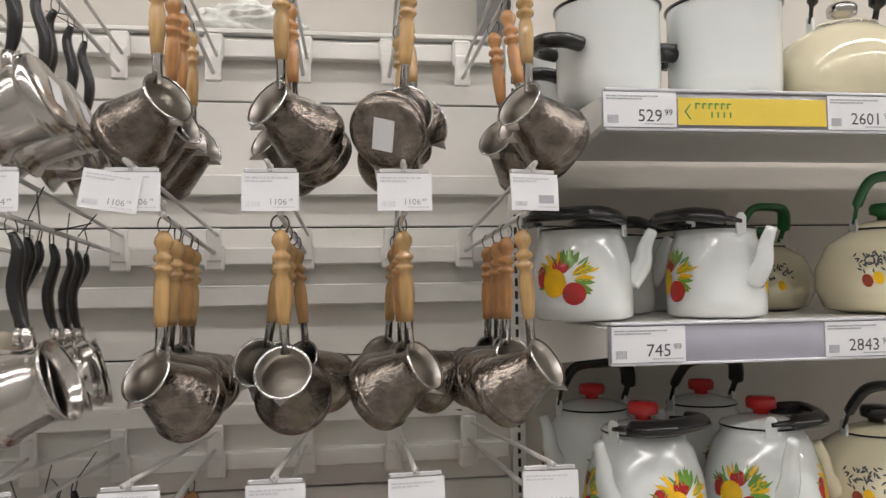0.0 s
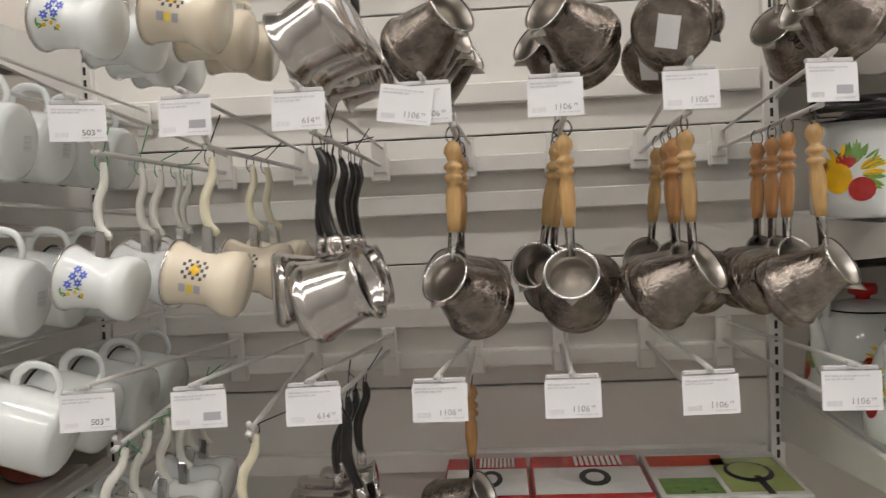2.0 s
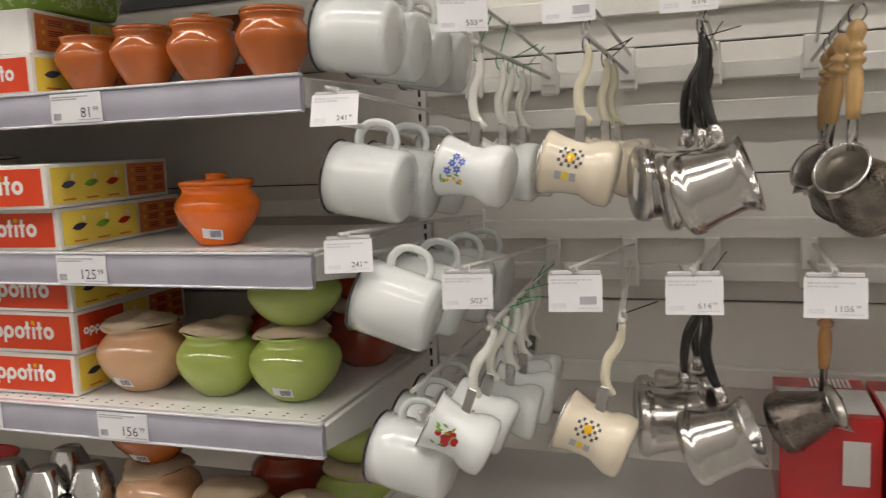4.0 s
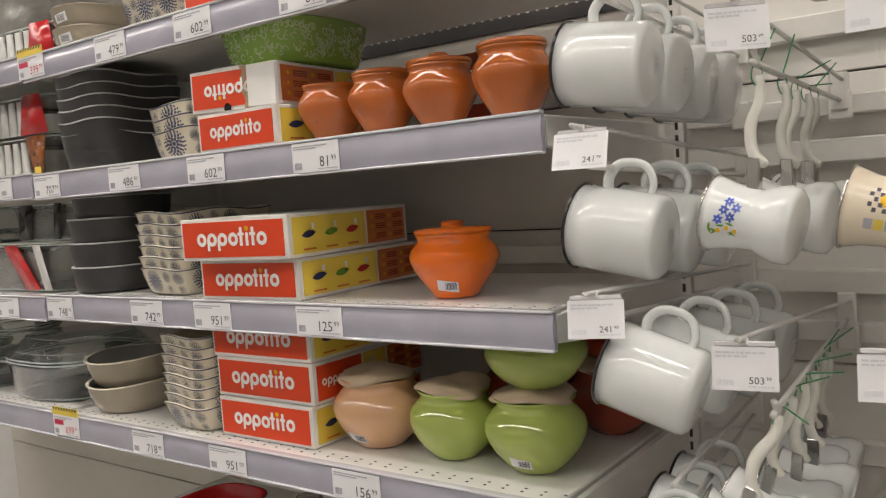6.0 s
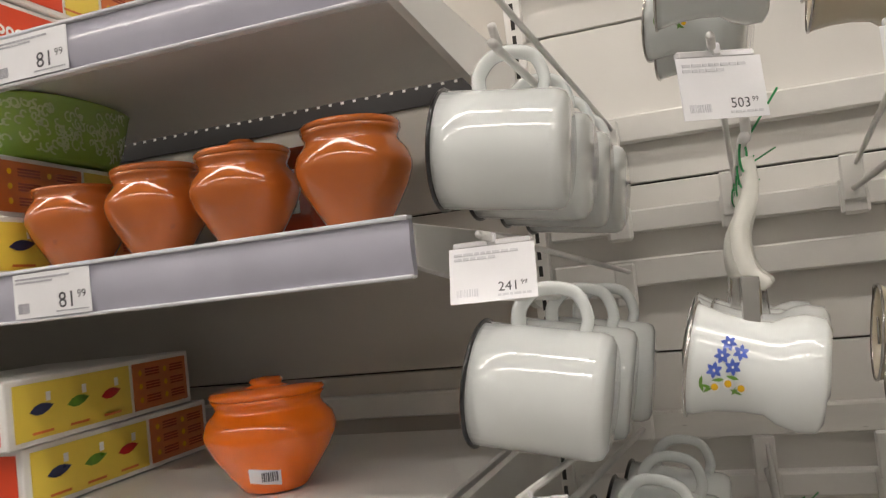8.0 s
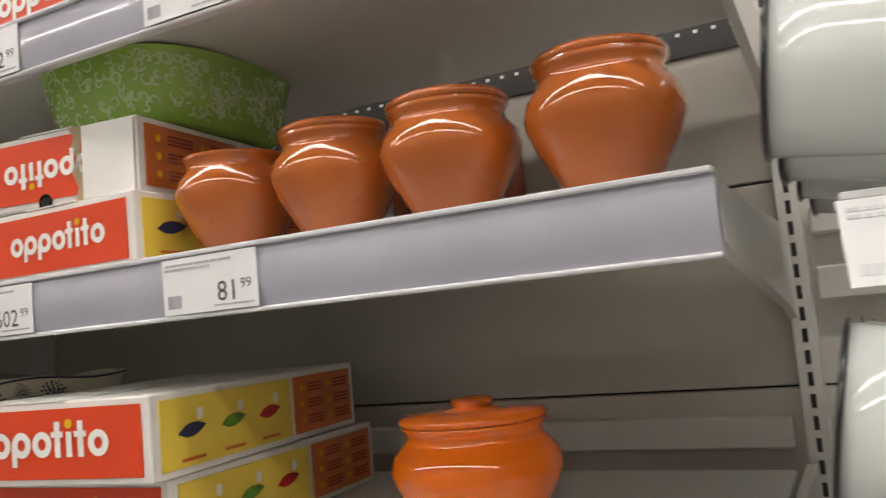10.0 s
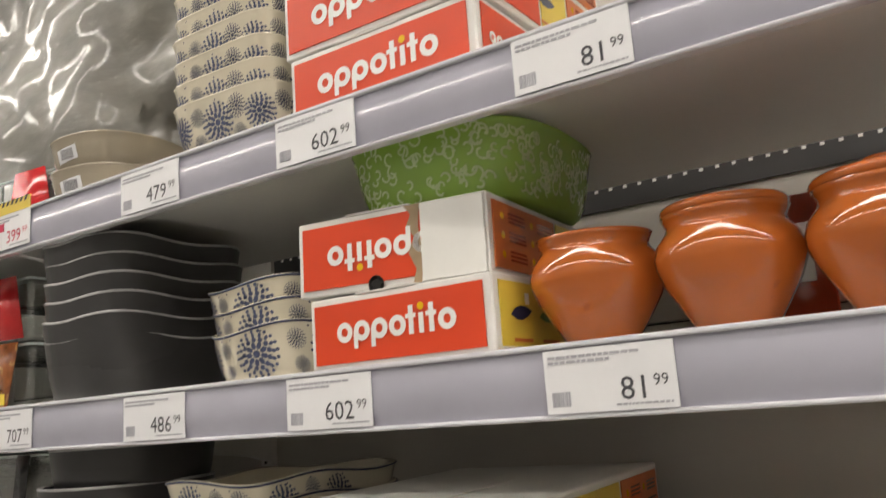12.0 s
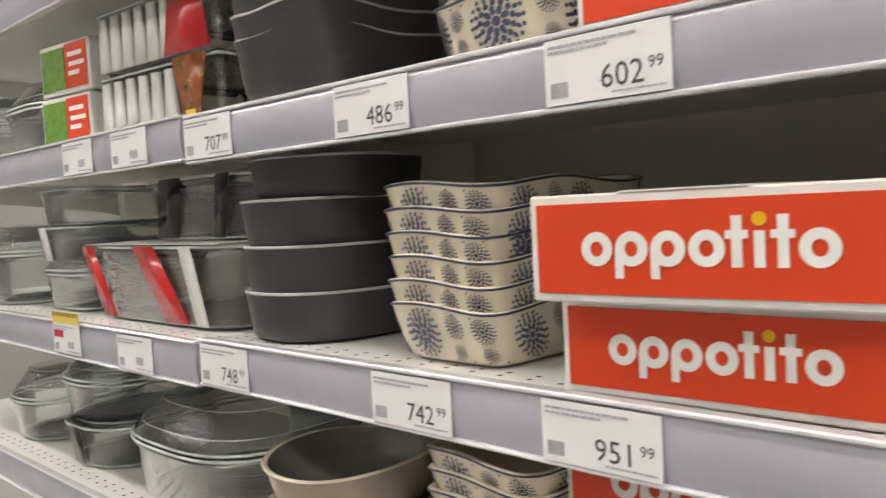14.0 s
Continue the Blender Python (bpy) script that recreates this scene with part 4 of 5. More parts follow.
COFFEE = [(0.05, 0.0), (0.0575, 0.004), (0.058, 0.02), (0.0565, 0.06), (0.05, 0.088), (0.0475, 0.094), (0.0475, 0.103)]
TEA = [(0.062, 0.0), (0.0715, 0.006), (0.072, 0.03), (0.066, 0.07), (0.055, 0.104), (0.0475, 0.114), (0.0475, 0.121)]
ROUND = [(0.055, 0.0), (0.074, 0.006), (0.084, 0.03), (0.083, 0.055), (0.069, 0.085), (0.046, 0.1), (0.04, 0.103)]
LIDDED = "white enamel kettle painted with fruit, black handle"
a1 = kettle(LIDDED, COFFEE, M_ENAMEL, None, M_BLACK, -0.35, 82, lidded=False, across=-0.6)
a1.matrix_basis = pose(1.012, 0.105, KA + 0.0015, 0, 0, 0)
copy_thing(a1, pose(1.178, 0.105, KA + 0.0015, 0, 0, -48))
copy_thing(a1, pose(1.1, 0.25, KA + 0.0015, 0, 0, 14))
copy_thing(a1, pose(0.985 + 0.07, 0.31, KA + 0.0015, 0, 0, 30)).location.x = 1.23
b1 = kettle(LIDDED + " and red knob", TEA, M_ENAMEL, M_RED, M_BLACK, math.pi + 0.5, 84, across=0.35, prints=(0.1, -1.84))
b1.matrix_basis = pose(1.078, 0.095, KB + 0.0015, 0, 0, 8)
copy_thing(b1, pose(1.228, 0.1, KB + 0.0015, 0, 0, 52))
b2 = kettle(LIDDED + " upright and red knob", TEA, M_ENAMEL, M_RED, M_BLACK, math.pi + 0.5, 25, across=0.2, prints=(0.1, -1.84))
b2.matrix_basis = pose(1.078, 0.275, KB + 0.0015)
copy_thing(b2, pose(1.24, 0.28, KB + 0.0015))
c1 = kettle("cream speckled enamel kettle with black handle and knob", ROUND, M_KETTLE_CREAM, M_BLACK, M_BLACK, math.pi * 1.1, 30, "olives", group="cream kettles")
c1.matrix_basis = pose(1.385, 0.11, KB + 0.0015)
o1 = kettle("cream enamel kettle with olive print and green handle", ROUND, M_KETTLE_CREAM, M_GREEN_PL, M_GREEN_PL, 0.3, 22, "olives", group="cream kettles")
o1.matrix_basis = pose(1.415, 0.12, KA + 0.0015)
o2 = copy_thing(o1, pose(1.33, 0.272, KA + 0.0015, 0, 0, 12) @ Matrix.Scale(0.86, 4))
o2.scale = (0.86, 0.86, 0.86)
word = lettering("Olives", 0.017, 1.352, 0.0, KA + 0.062, M_INK, None, "word")
word.parent, word.location, word.rotation_euler = o1, (-0.0716, -0.0551, 0.058), (radians(-4), 0, radians(-38))
c2 = kettle("plain cream round enamel kettle with steel knob", ROUND, M_KETTLE_CREAM, M_STEEL, M_BLACK, math.pi * 0.3, 15, "", group="cream kettles")
c2.matrix_basis = pose(1.352, 0.1, KT + 0.0015)

POT = [(0.04, 0.0), (0.053, 0.004), (0.059, 0.016), (0.0605, 0.03), (0.0605, 0.112), (0.0615, 0.116)]


def milk_pot(sides=(-1, 1)):
    t = thing("milk_pot", "plain white enamel pot with dark rim and black side handle", "pot", "white enamel pots")
    body = part("body", shell(POT, 0.002, 0.003, 48), M_ENAMEL, t)
    part("rim", lathe([(0.0605, 0.115), (0.0632, 0.116), (0.0632, 0.1185), (0.06, 0.118)], 48), M_RIM, body, "dark enamel rim")
    for s in sides:
        part("handle", tube(curve([(s * 0.057, -0.026, 0.064), (s * 0.078, -0.026, 0.066), (s * 0.093, -0.016, 0.067), (s * 0.096, 0, 0.068), (s * 0.093, 0.016, 0.067), (s * 0.078, 0.026, 0.066), (s * 0.057, 0.026, 0.064)]), 0.0075, 10, flat=1.2), M_BLACK, t, "black side handle")
    return t


p1 = milk_pot()
p1.matrix_basis = pose(1.047, 0.098, KT + 0.0015, 0, 0, 18)
p2 = milk_pot((-1,))
p2.matrix_basis = pose(1.197, 0.105, KT + 0.0015, 0, 0, -14)
p2.scale = (1.1, 1.1, 1.08)
copy_thing(p1, pose(1.06, 0.26, KT + 0.0015, 0, 0, 30))


# ---- pots on the shelves ----
BELLY = [(0.46, 0.0), (0.51, 0.02), (0.71, 0.15), (0.89, 0.32), (0.98, 0.47), (1.0, 0.57), (0.95, 0.69), (0.81, 0.8), (0.73, 0.86), (0.75, 0.92), (0.8, 0.96)]
CLAY = [(0.46, 0.0), (0.5, 0.02), (0.69, 0.2), (0.89, 0.4), (0.985, 0.55), (1.0, 0.62), (0.95, 0.73), (0.83, 0.82), (0.79, 0.87), (0.82, 0.92), (0.86, 0.96)]


def clay_pot(mat, r, h, lid, label, m, group="glazed baking pots", sticker=False, turn=0.0, wobble=0):
    """A bulging baking pot; lid: knob, flat, paper or nothing."""
    side = [(a * r, b * h) for a, b in (BELLY if mat in (M_LIME, M_PEACH, M_OXBLOOD) else CLAY)]
    t = thing("baking_pot", label, "pot", group, m=m @ Matrix.Rotation(turn, 4, "Z"))
    body = part("body", shell(side, 0.004, 0.006, 44), mat, t)
    rr, rz = side[-1]
    if lid == "knob":
        part("lid", lathe([(rr * 0.98, rz + 0.0005), (rr * 1.02, rz + 0.003), (rr * 0.97, rz + 0.0062), (rr * 0.5, rz + 0.008), (rr * 0.3, rz + 0.0088), (rr * 0.26, rz + 0.01), (rr * 0.3, rz + 0.0125), (rr * 0.26, rz + 0.0152), (0.001, rz + 0.0165)], 36), mat, t)
    elif lid == "flat":
        part("lid", lathe([(rr * 0.97, rz + 0.0005), (rr * 1.0, rz + 0.003), (rr * 0.95, rz + 0.006), (rr * 0.6, rz + 0.0085), (0.001, rz + 0.009)], 36), mat, t)
    elif lid == "paper":
        q = random.Random(wobble)
        bm = bmesh.new()
        n = 30
        ph = [q.uniform(0, 6.28) for _ in range(4)]

        def edge(f, z, fold):
            return [((rr * f * (1 + fold * math.sin(5 * a + ph[0]) + fold * math.sin(3 * a + ph[1]))) * math.cos(a), (rr * f * (1 + fold * math.sin(5 * a + ph[0]))) * math.sin(a), rz + z * 1.5 + 0.105 * fold * math.sin(2 * a + ph[2])) for a in (2 * math.pi * k / n for k in range(n))]
        loft(bm, [edge(1.0, -0.0015, 0.05), edge(1.02, 0.0006, 0.06), edge(0.93, 0.0045, 0.035), edge(0.7, 0.0072, 0.03), edge(0.4, 0.0085, 0.045), edge(0.15, 0.0085, 0.02)], False, True)
        part("paper_lid", bm, M_KRAFT, t, "crumpled beige paper lid")
    if sticker:
        s = round_surface(side, -math.pi / 2 + 0.1, lift=0.0008)
        bm = bmesh.new()
        decal(bm, s, rect(0.013, 0.007, -0.15), 0.0, h * 0.2, 0, 2)
        tag = part("sticker", bm, M_PAPER, body, "small white barcode sticker")
        bm = bmesh.new()
        s2 = round_surface(side, -math.pi / 2 + 0.1, lift=0.0012)
        for k in range(8):
            decal(bm, s2, rect(0.0004 + 0.0003 * (k % 2), 0.0045, -0.15), -0.002 + k * 0.0017, h * 0.2, 0, 1)
        tagged(part("barcode", bm, M_INK, tag), kind="stuff")
    return t


UP = 0.0015
for x, y, r, h, lid in ((-0.351, 0.06, 0.0455, 0.076, ""), (-0.264, 0.062, 0.0455, 0.077, "flat"), (-0.173, 0.06, 0.0465, 0.077, "knob"), (-0.07, 0.058, 0.0475, 0.083, "flat")):
    clay_pot(M_TERRA, r, h, lid, "glossy terracotta baking pot " + ("with matching lid" if lid else "without a lid"), pose(x, y, ZA + UP), "terracotta pots", turn=x * 9)
clay_pot(M_ORANGE, 0.0575, 0.083, "knob", "bright orange glazed pot with knobbed lid and sticker", pose(-0.19, 0.09, ZB + UP), sticker=True, turn=0.25)
clay_pot(M_PEACH, 0.066, 0.098, "paper", "peach glazed pot with crumpled paper lid", pose(-0.338, 0.098, ZC + UP), sticker=True, wobble=3, turn=-0.1)
clay_pot(M_LIME, 0.06, 0.092, "paper", "lime green glazed pot with paper lid", pose(-0.212, 0.098, ZC + UP), wobble=8, turn=0.8)
clay_pot(M_LIME, 0.0635, 0.093, "paper", "lime green glazed pot with sticker under another pot", pose(-0.092, 0.098, ZC + UP), sticker=True, wobble=12)
clay_pot(M_LIME, 0.0635, 0.076, "", "lime green glazed pot stacked on a paper lid", pose(-0.086, 0.098, ZC + UP + 0.1025), turn=2)
for x, y in ((-0.07, 0.275), (-0.21, 0.285)):
    clay_pot(M_OXBLOOD, 0.066, 0.093, "paper", "dark red glazed pot at the back", pose(x, y, ZC + UP), wobble=2, turn=x)
    clay_pot(M_OXBLOOD, 0.064, 0.076, "", "dark red glazed pot stacked at the back", pose(x, y, ZC + UP + 0.1025), turn=x)
for k, (x, y, mt, nm) in enumerate(((-0.36, 0.13, M_TERRA, "terracotta"), (-0.2, 0.25, M_OXBLOOD, "dark red"), (-0.06, 0.2, M_LIME, "dark green"))):
    clay_pot(M_PEACH if k == 0 else mt, 0.064, 0.09, "paper", "glazed pot with paper lid on the low shelf", pose(x, y, ZD + UP), wobble=k)
    clay_pot(mt, 0.064, 0.075, "", nm + " glazed pot stacked on the low shelf", pose(x, y, ZD + UP + 0.0995), sticker=k == 0)
for x, y in ((-0.21, 0.1), (-0.08, 0.07)):
    clay_pot(M_PEACH, 0.064, 0.075, "paper", "peach glazed pot with flat paper lid on the low shelf", pose(x, y, ZD + UP), wobble=int(-x * 90))


# ---- cartons ----
def brand_blobs(s, height, slot_dot):
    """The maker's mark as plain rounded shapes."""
    bm = bmesh.new()
    h = height
    x = 0.0

    def raised(level):
        nearer = (s(1, 0) - s(0, 0)).cross(s(0, 1) - s(0, 0)).normalized() * 0.0003 * level
        return lambda u, v: s(u, v) + nearer
    for kind in "oqqoltlo":
        if kind in "oq":
            outer, inner, n = ellipse(0.5 * h, 0.5 * h, 0, 18), ellipse(0.2 * h, 0.22 * h, 0, 18), 18
            a = [bm.verts.new(s(x + 0.5 * h + p[0], 0.5 * h + p[1])) for p in outer]
            b = [bm.verts.new(s(x + 0.5 * h + p[0], 0.5 * h + p[1])) for p in inner]
            for k in range(n):
                bm.faces.new((a[k], a[(k + 1) % n], b[(k + 1) % n], b[k]))
            if kind == "q":
                decal(bm, raised(1), rect(0.13 * h, 0.42 * h), x + 0.13 * h, 0.08 * h, 0, 1)
            x += 1.08 * h
        else:
            tall = 1.35 if kind == "l" else 0.95
            decal(bm, s, rect(0.14 * h, tall * h / 2), x + 0.22 * h, tall * h / 2, 0, 1)
            if kind == "l":
                decal(bm, raised(1), rect(0.3 * h, 0.11 * h), x + 0.22 * h, 0.86 * h, 0, 1)
            else:
                decal(bm, s, ellipse(0.19 * h, 0.19 * h, 0, 10), x + 0.22 * h, 1.25 * h, slot_dot, 1)
            x += 0.58 * h
    return bm, x


def carton(x0, x1, y0, depth, z0, h, label, flip=False, side="yellow", m=None):
    w = x1 - x0
    t = thing("carton", label, "box", "red and white dish cartons", m=m or pose((x0 + x1) / 2, y0, z0))
    body = part("body", cuboid(-w / 2, w / 2, 0, depth, 0, h, bevel=0.0012), M_CARTON, t)
    part("lid_flap", cuboid(-w * 0.22, w * 0.12, -0.0007, depth * 0.5, h, h + 0.0009), M_CARTON, body)
    up = (0, 0, -1) if flip else (0, 0, 1)
    right = (-1, 0, 0) if flip else (1, 0, 0)
    panel = part("front_print", cuboid(-w / 2 + 0.005, w / 2 - 0.0065, -0.0012, -0.0004, 0.005, h - 0.005), M_CARTON_RED, body, "red printed front")
    s = flat_surface((0, -0.0012, h / 2), right, up)
    hh = w * 0.093
    bm, wide = brand_blobs(s, hh, 1)
    bm.free()
    s = flat_surface(Vector((0, -0.0012, h / 2)) - Vector(right) * (wide / 2) - Vector(up) * hh * 0.5, right, up)
    bm, _ = brand_blobs(s, hh, 1)
    tagged(part("mark", bm, [M_PRINT_WHITE, M_FRUIT_Y], panel, "white rounded brand mark with yellow dot"), kind="stuff")
    if side == "flipped":
        spans = [(0.03, 0.5, M_CARTON_ORANGE), (0.52, 0.97, M_YELLOW)]
    elif side == "red":
        spans = [(0.03, 0.4, M_CARTON_RED), (0.42, 0.62, M_YELLOW), (0.64, 0.97, M_CARTON_ORANGE)]
    else:
        spans = [(0.03, 0.6, M_YELLOW), (0.62, 0.97, M_CARTON_ORANGE)]
    for a, b, mt in spans:
        p = part("side_print", cuboid(w / 2 + 0.0004, w / 2 + 0.0012, depth * a, depth * b, 0.005, h - 0.005), mt, body)
        art = bmesh.new()
        ss = flat_surface((w / 2 + 0.0012, depth * a, h / 2), (0, 1, 0), (0, 0, 1))
        span = depth * (b - a)
        if mt is M_YELLOW:
            for k in range(3 if side == "yellow" else 1):
                u = span * (0.2 + 0.3 * k)
                decal(art, ss, leaf(0.0155, 0.005, 0.12), u, 0.001, k, 1)
                decal(art, ss, rect(0.003, 0.004), u + 0.009, 0.011, 3, 1)
                decal(art, ss, rect(0.013, 0.0012), u, -h * 0.33, 4, 1)
            mats = [M_BLUE_INK, M_LEAF, M_FRUIT, M_PRINT_WHITE, M_CARTON_ORANGE]
        elif mt is M_CARTON_RED:
            q, wq = brand_blobs(flat_surface((w / 2 + 0.0012, depth * a + 0.008, h * 0.42), (0, 1, 0), (0, 0, 1)), span * 0.11, 1)
            art.free()
            art, mats = q, [M_PRINT_WHITE, M_FRUIT_Y]
        else:
            for r in range(3):
                decal(art, ss, ellipse(0.003, 0.003, 0, 8), span * 0.12, (r - 1) * h * 0.24, 0, 1)
                decal(art, ss, ellipse(0.003, 0.003, 0, 8), span * 0.58, (r - 1) * h * 0.24, 0, 1)
                for c in (0.34, 0.8):
                    for q in (-1, 0, 1):
                        decal(art, ss, rect(span * 0.13, 0.0009), span * c, (r - 1) * h * 0.24 + q * 0.003, 1, 1)
            mats = [M_FRUIT_Y, M_OXBLOOD]
        tagged(part("artwork", art, mats, p), kind="stuff")
    return t


PRINTED = "white carton with red front and yellow printed side"
carton(-0.563, -0.403, 0.008, 0.24, ZA + UP, 0.054, PRINTED)
torn = carton(-0.575, -0.411, 0.018, 0.24, ZA + UP + 0.0555, 0.058, "upside-down torn white carton with red front", True, "flipped", m=pose(-0.493, 0.016, ZA + UP + 0.0565, 0, 0.8, 4.5))
rip = bmesh.new()
edge = [(0.018, 0.057), (0.024, 0.05), (0.02, 0.042), (0.026, 0.033), (0.021, 0.022), (0.027, 0.01), (0.024, 0.0), (0.031, 0.0), (0.033, 0.02), (0.03, 0.04), (0.032, 0.0572)]
rip.faces.new([rip.verts.new((x - 0.002, -0.0018, z)) for x, z in edge])
part("torn_edge", rip, M_CARTON_BROWN, torn, "torn brown cardboard edge")
part("bare_front", cuboid(0.03, 0.0805, -0.0022, -0.0013, 0.001, 0.056), M_CARTON, torn, "bare white front where the print is torn off")
part("hole", lathe([(0.001, 0), (0.007, 0.0)], 12, pose(-0.01, -0.0016, 0.003, 90, 0, 0)), M_GAP, torn)
carton(-0.58, -0.388, 0.005, 0.275, ZB + UP, 0.0565, PRINTED, m=pose(-0.484, 0.007, ZB + UP, 0, 0, 2))
carton(-0.574, -0.377, -0.025, 0.28, ZB + UP + 0.058, 0.0585, PRINTED, m=pose(-0.477, -0.02, ZB + UP + 0.058, 0, 0, 5))
for k in range(3):
    carton(-0.597 - 0.002 * k, -0.403 + 0.003 * k, 0.03 + 0.003 * (k % 2), 0.25, ZC + UP + k * 0.0605, 0.059, PRINTED if k != 1 else "white carton with red front and red printed side", side="red" if k == 1 else "yellow")
for k in range(3):
    carton(-0.585 - 0.005 * (k % 2), -0.405 + 0.004 * (k % 2), 0.02, 0.24, ZT + UP + k * 0.0605, 0.059, "white carton with red front and red printed side", side="red")


def dark_carton(x0, x1, y0, y1, z0, z1, label, front=True, mat=None):
    t = thing("carton", label, "box", "cartons of pans", m=pose(x0, y0, z0))
    w, d, h = x1 - x0, y1 - y0, z1 - z0
    body = part("body", cuboid(0, w, 0, d, 0, h, bevel=0.0015), mat or (M_CARTON if front else M_RED), t)
    top = bmesh.new()
    s = flat_surface((0, 0, h), (1, 0, 0), (0, 1, 0))
    if front:
        decal(top, s, rect(w * 0.28, d * 0.13), w * 0.31, d * 0.8, 0, 1)
        decal(top, s, rect(w * 0.2, d * 0.17), w * 0.24, d * 0.22, 1, 1)
        decal(top, s, rect(w * 0.24, d * 0.38), w * 0.72, d * 0.45, 2, 1)
        s = flat_surface((0, 0, h + 0.0005), (1, 0, 0), (0, 1, 0))
        decal(top, s, ellipse(w * 0.17, d * 0.24), w * 0.7, d * 0.5, 3, 2)
        s = flat_surface((0, 0, h + 0.001), (1, 0, 0), (0, 1, 0))
        decal(top, s, ellipse(w * 0.14, d * 0.19), w * 0.7, d * 0.52, 2, 2)
        decal(top, s, rect(w * 0.025, d * 0.2), w * 0.73, d * 0.2, 3, 1)
    else:
        decal(top, s, rect(w * 0.48, d * 0.3), w * 0.5, d * 0.4, 4, 1)
        for k in range(9):
            decal(top, s, rect(w * 0.016, d * 0.12), w * (0.42 + 0.05 * k), d * 0.86, 4, 1)
        s = flat_surface((0, 0, h + 0.0006), (1, 0, 0), (0, 1, 0))
        decal(top, s, ellipse(w * 0.14, d * 0.2), w * 0.55, d * 0.45, 3, 1)
        decal(top, flat_surface((0, 0, h + 0.001), (1, 0, 0), (0, 1, 0)), ellipse(w * 0.08, d * 0.11), w * 0.55, d * 0.45, 4, 1)
    tagged(part("top_print", top, [M_CARTON_RED, M_LEAF, M_LIME, M_TIE, M_PRINT_WHITE], body, "printed top"), kind="stuff")
    face = bmesh.new()
    s = flat_surface((0, -0.0002, 0), (1, 0, 0), (0, 0, 1))
    if front:
        decal(face, s, rect(w * 0.32, h * 0.38), w * 0.37, h * 0.5, 0, 1)
        decal(face, s, rect(w * 0.12, h * 0.38), w * 0.84, h * 0.5, 1, 1)
    else:
        decal(face, s, rect(w * 0.13, h * 0.2), w * 0.75, h * 0.6, 2, 1)
    tagged(part("front_print", face, [M_CARTON_RED, M_LEAF, M_PRINT_WHITE], body), kind="stuff")
    return t


for x0, x1 in ((0.646, 0.824), (0.83, 0.985)):
    dark_carton(x0, x1, 0.02, 0.17, 0.8615, 1.0, "white carton with red and green printed top")
for x0, x1, fr in ((0.52, 0.634, False), (0.638, 0.79, False), (0.795, 0.98, True)):
    dark_carton(x0, x1, 0.182, 0.35, 0.8615, 1.0, "red carton with white printed top" if not fr else "white carton with red and green printed top", fr)
back = dark_carton(-0.36, -0.24, 0.3, 0.365, ZA + UP, ZA + 0.13, "dark red picture carton standing at the back", False, M_OXBLOOD)


# ---- dishes ----
def dish(label, hx, hy, h, mat, p=4.0, base=0.8, wave=0.0, waves=4, lip=None, inside=None, group="", phase=0.0, n=48):
    """A baking dish: superellipse walls with a wavy rim."""
    t = thing("baking_dish", label, "dish", group)
    bm = bmesh.new()
    wall = 0.005
    rings = [superellipse(hx * base * 0.94, hy * base * 0.94, p, n, 0), superellipse(hx * base, hy * base, p, n, 0.003)]
    for f in (0.35, 0.7, 0.94):
        k = base + (1 - base) * f ** 0.8
        rings.append(superellipse(hx * k, hy * k, p, n, h * f, wave * f, waves, phase))
    rings.append(superellipse(hx, hy, p, n, h - 0.0015, wave, waves, phase))
    body = part("body", loft(bm, rings, True, False), mat, t)
    rim = bmesh.new()
    loft(rim, [superellipse(hx, hy, p, n, h - 0.0015, wave, waves, phase), superellipse(hx + 0.0008, hy + 0.0008, p, n, h, wave, waves, phase), superellipse(hx - 0.001, hy - 0.001, p, n, h + 0.0012, wave, waves, phase), superellipse(hx - wall, hy - wall, p, n, h, wave, waves, phase)], False, False)
    part("rim", rim, mat if lip is M_BLUE_INK else lip or mat, body)
    if lip is M_BLUE_INK:
        line = bmesh.new()
        loft(line, [superellipse(hx + d, hy + d, p, n, zz, wave, waves, phase) for d, zz in ((0.0003, h - 0.0016), (0.0009, h - 0.0013), (0.0011, h - 0.0001), (0.0008, h + 0.0003))], False, False)
        part("rim_line", line, M_BLUE_INK, body, "navy painted line under the rim")
    inn = bmesh.new()
    loft(inn, [superellipse(hx - wall, hy - wall, p, n, h, wave, waves, phase), superellipse(hx * (base + 0.1) - wall, hy * (base + 0.1) - wall, p, n, h * 0.5, wave * 0.4, waves, phase), superellipse(hx * base - wall, hy * base - wall, p, n, 0.006)], False, True)
    part("inside", inn, inside or mat, body)

    even = superellipse(hx, hy, p, 180)
    loop = [even[(135 + k) % 180] for k in range(-85, 86)]
    run = np.cumsum([0.0] + [math.hypot(q[0] - o[0], q[1] - o[1]) for o, q in zip(loop, loop[1:])])
    run -= run[85]
    length = (run[-1] - run[0]) * 180 / 170
    xs, ys = [q[0] for q in loop], [q[1] for q in loop]

    def surface(lift):
        """u runs along the wall from the middle of the front, v up it."""
        def put(u, v):
            f = min(max(v / h, 0), 1)
            k = base + (1 - base) * f ** 0.8
            x, y = float(np.interp(u / k, run, xs)), float(np.interp(u / k, run, ys))
            out = 1 + lift / math.hypot(x, y)
            return Vector((x * k * out, y * k * out, v + wave * f * math.cos(waves * 2 * math.pi * (0.75 + u / k / length) + phase)))
        return put
    return t, body, surface


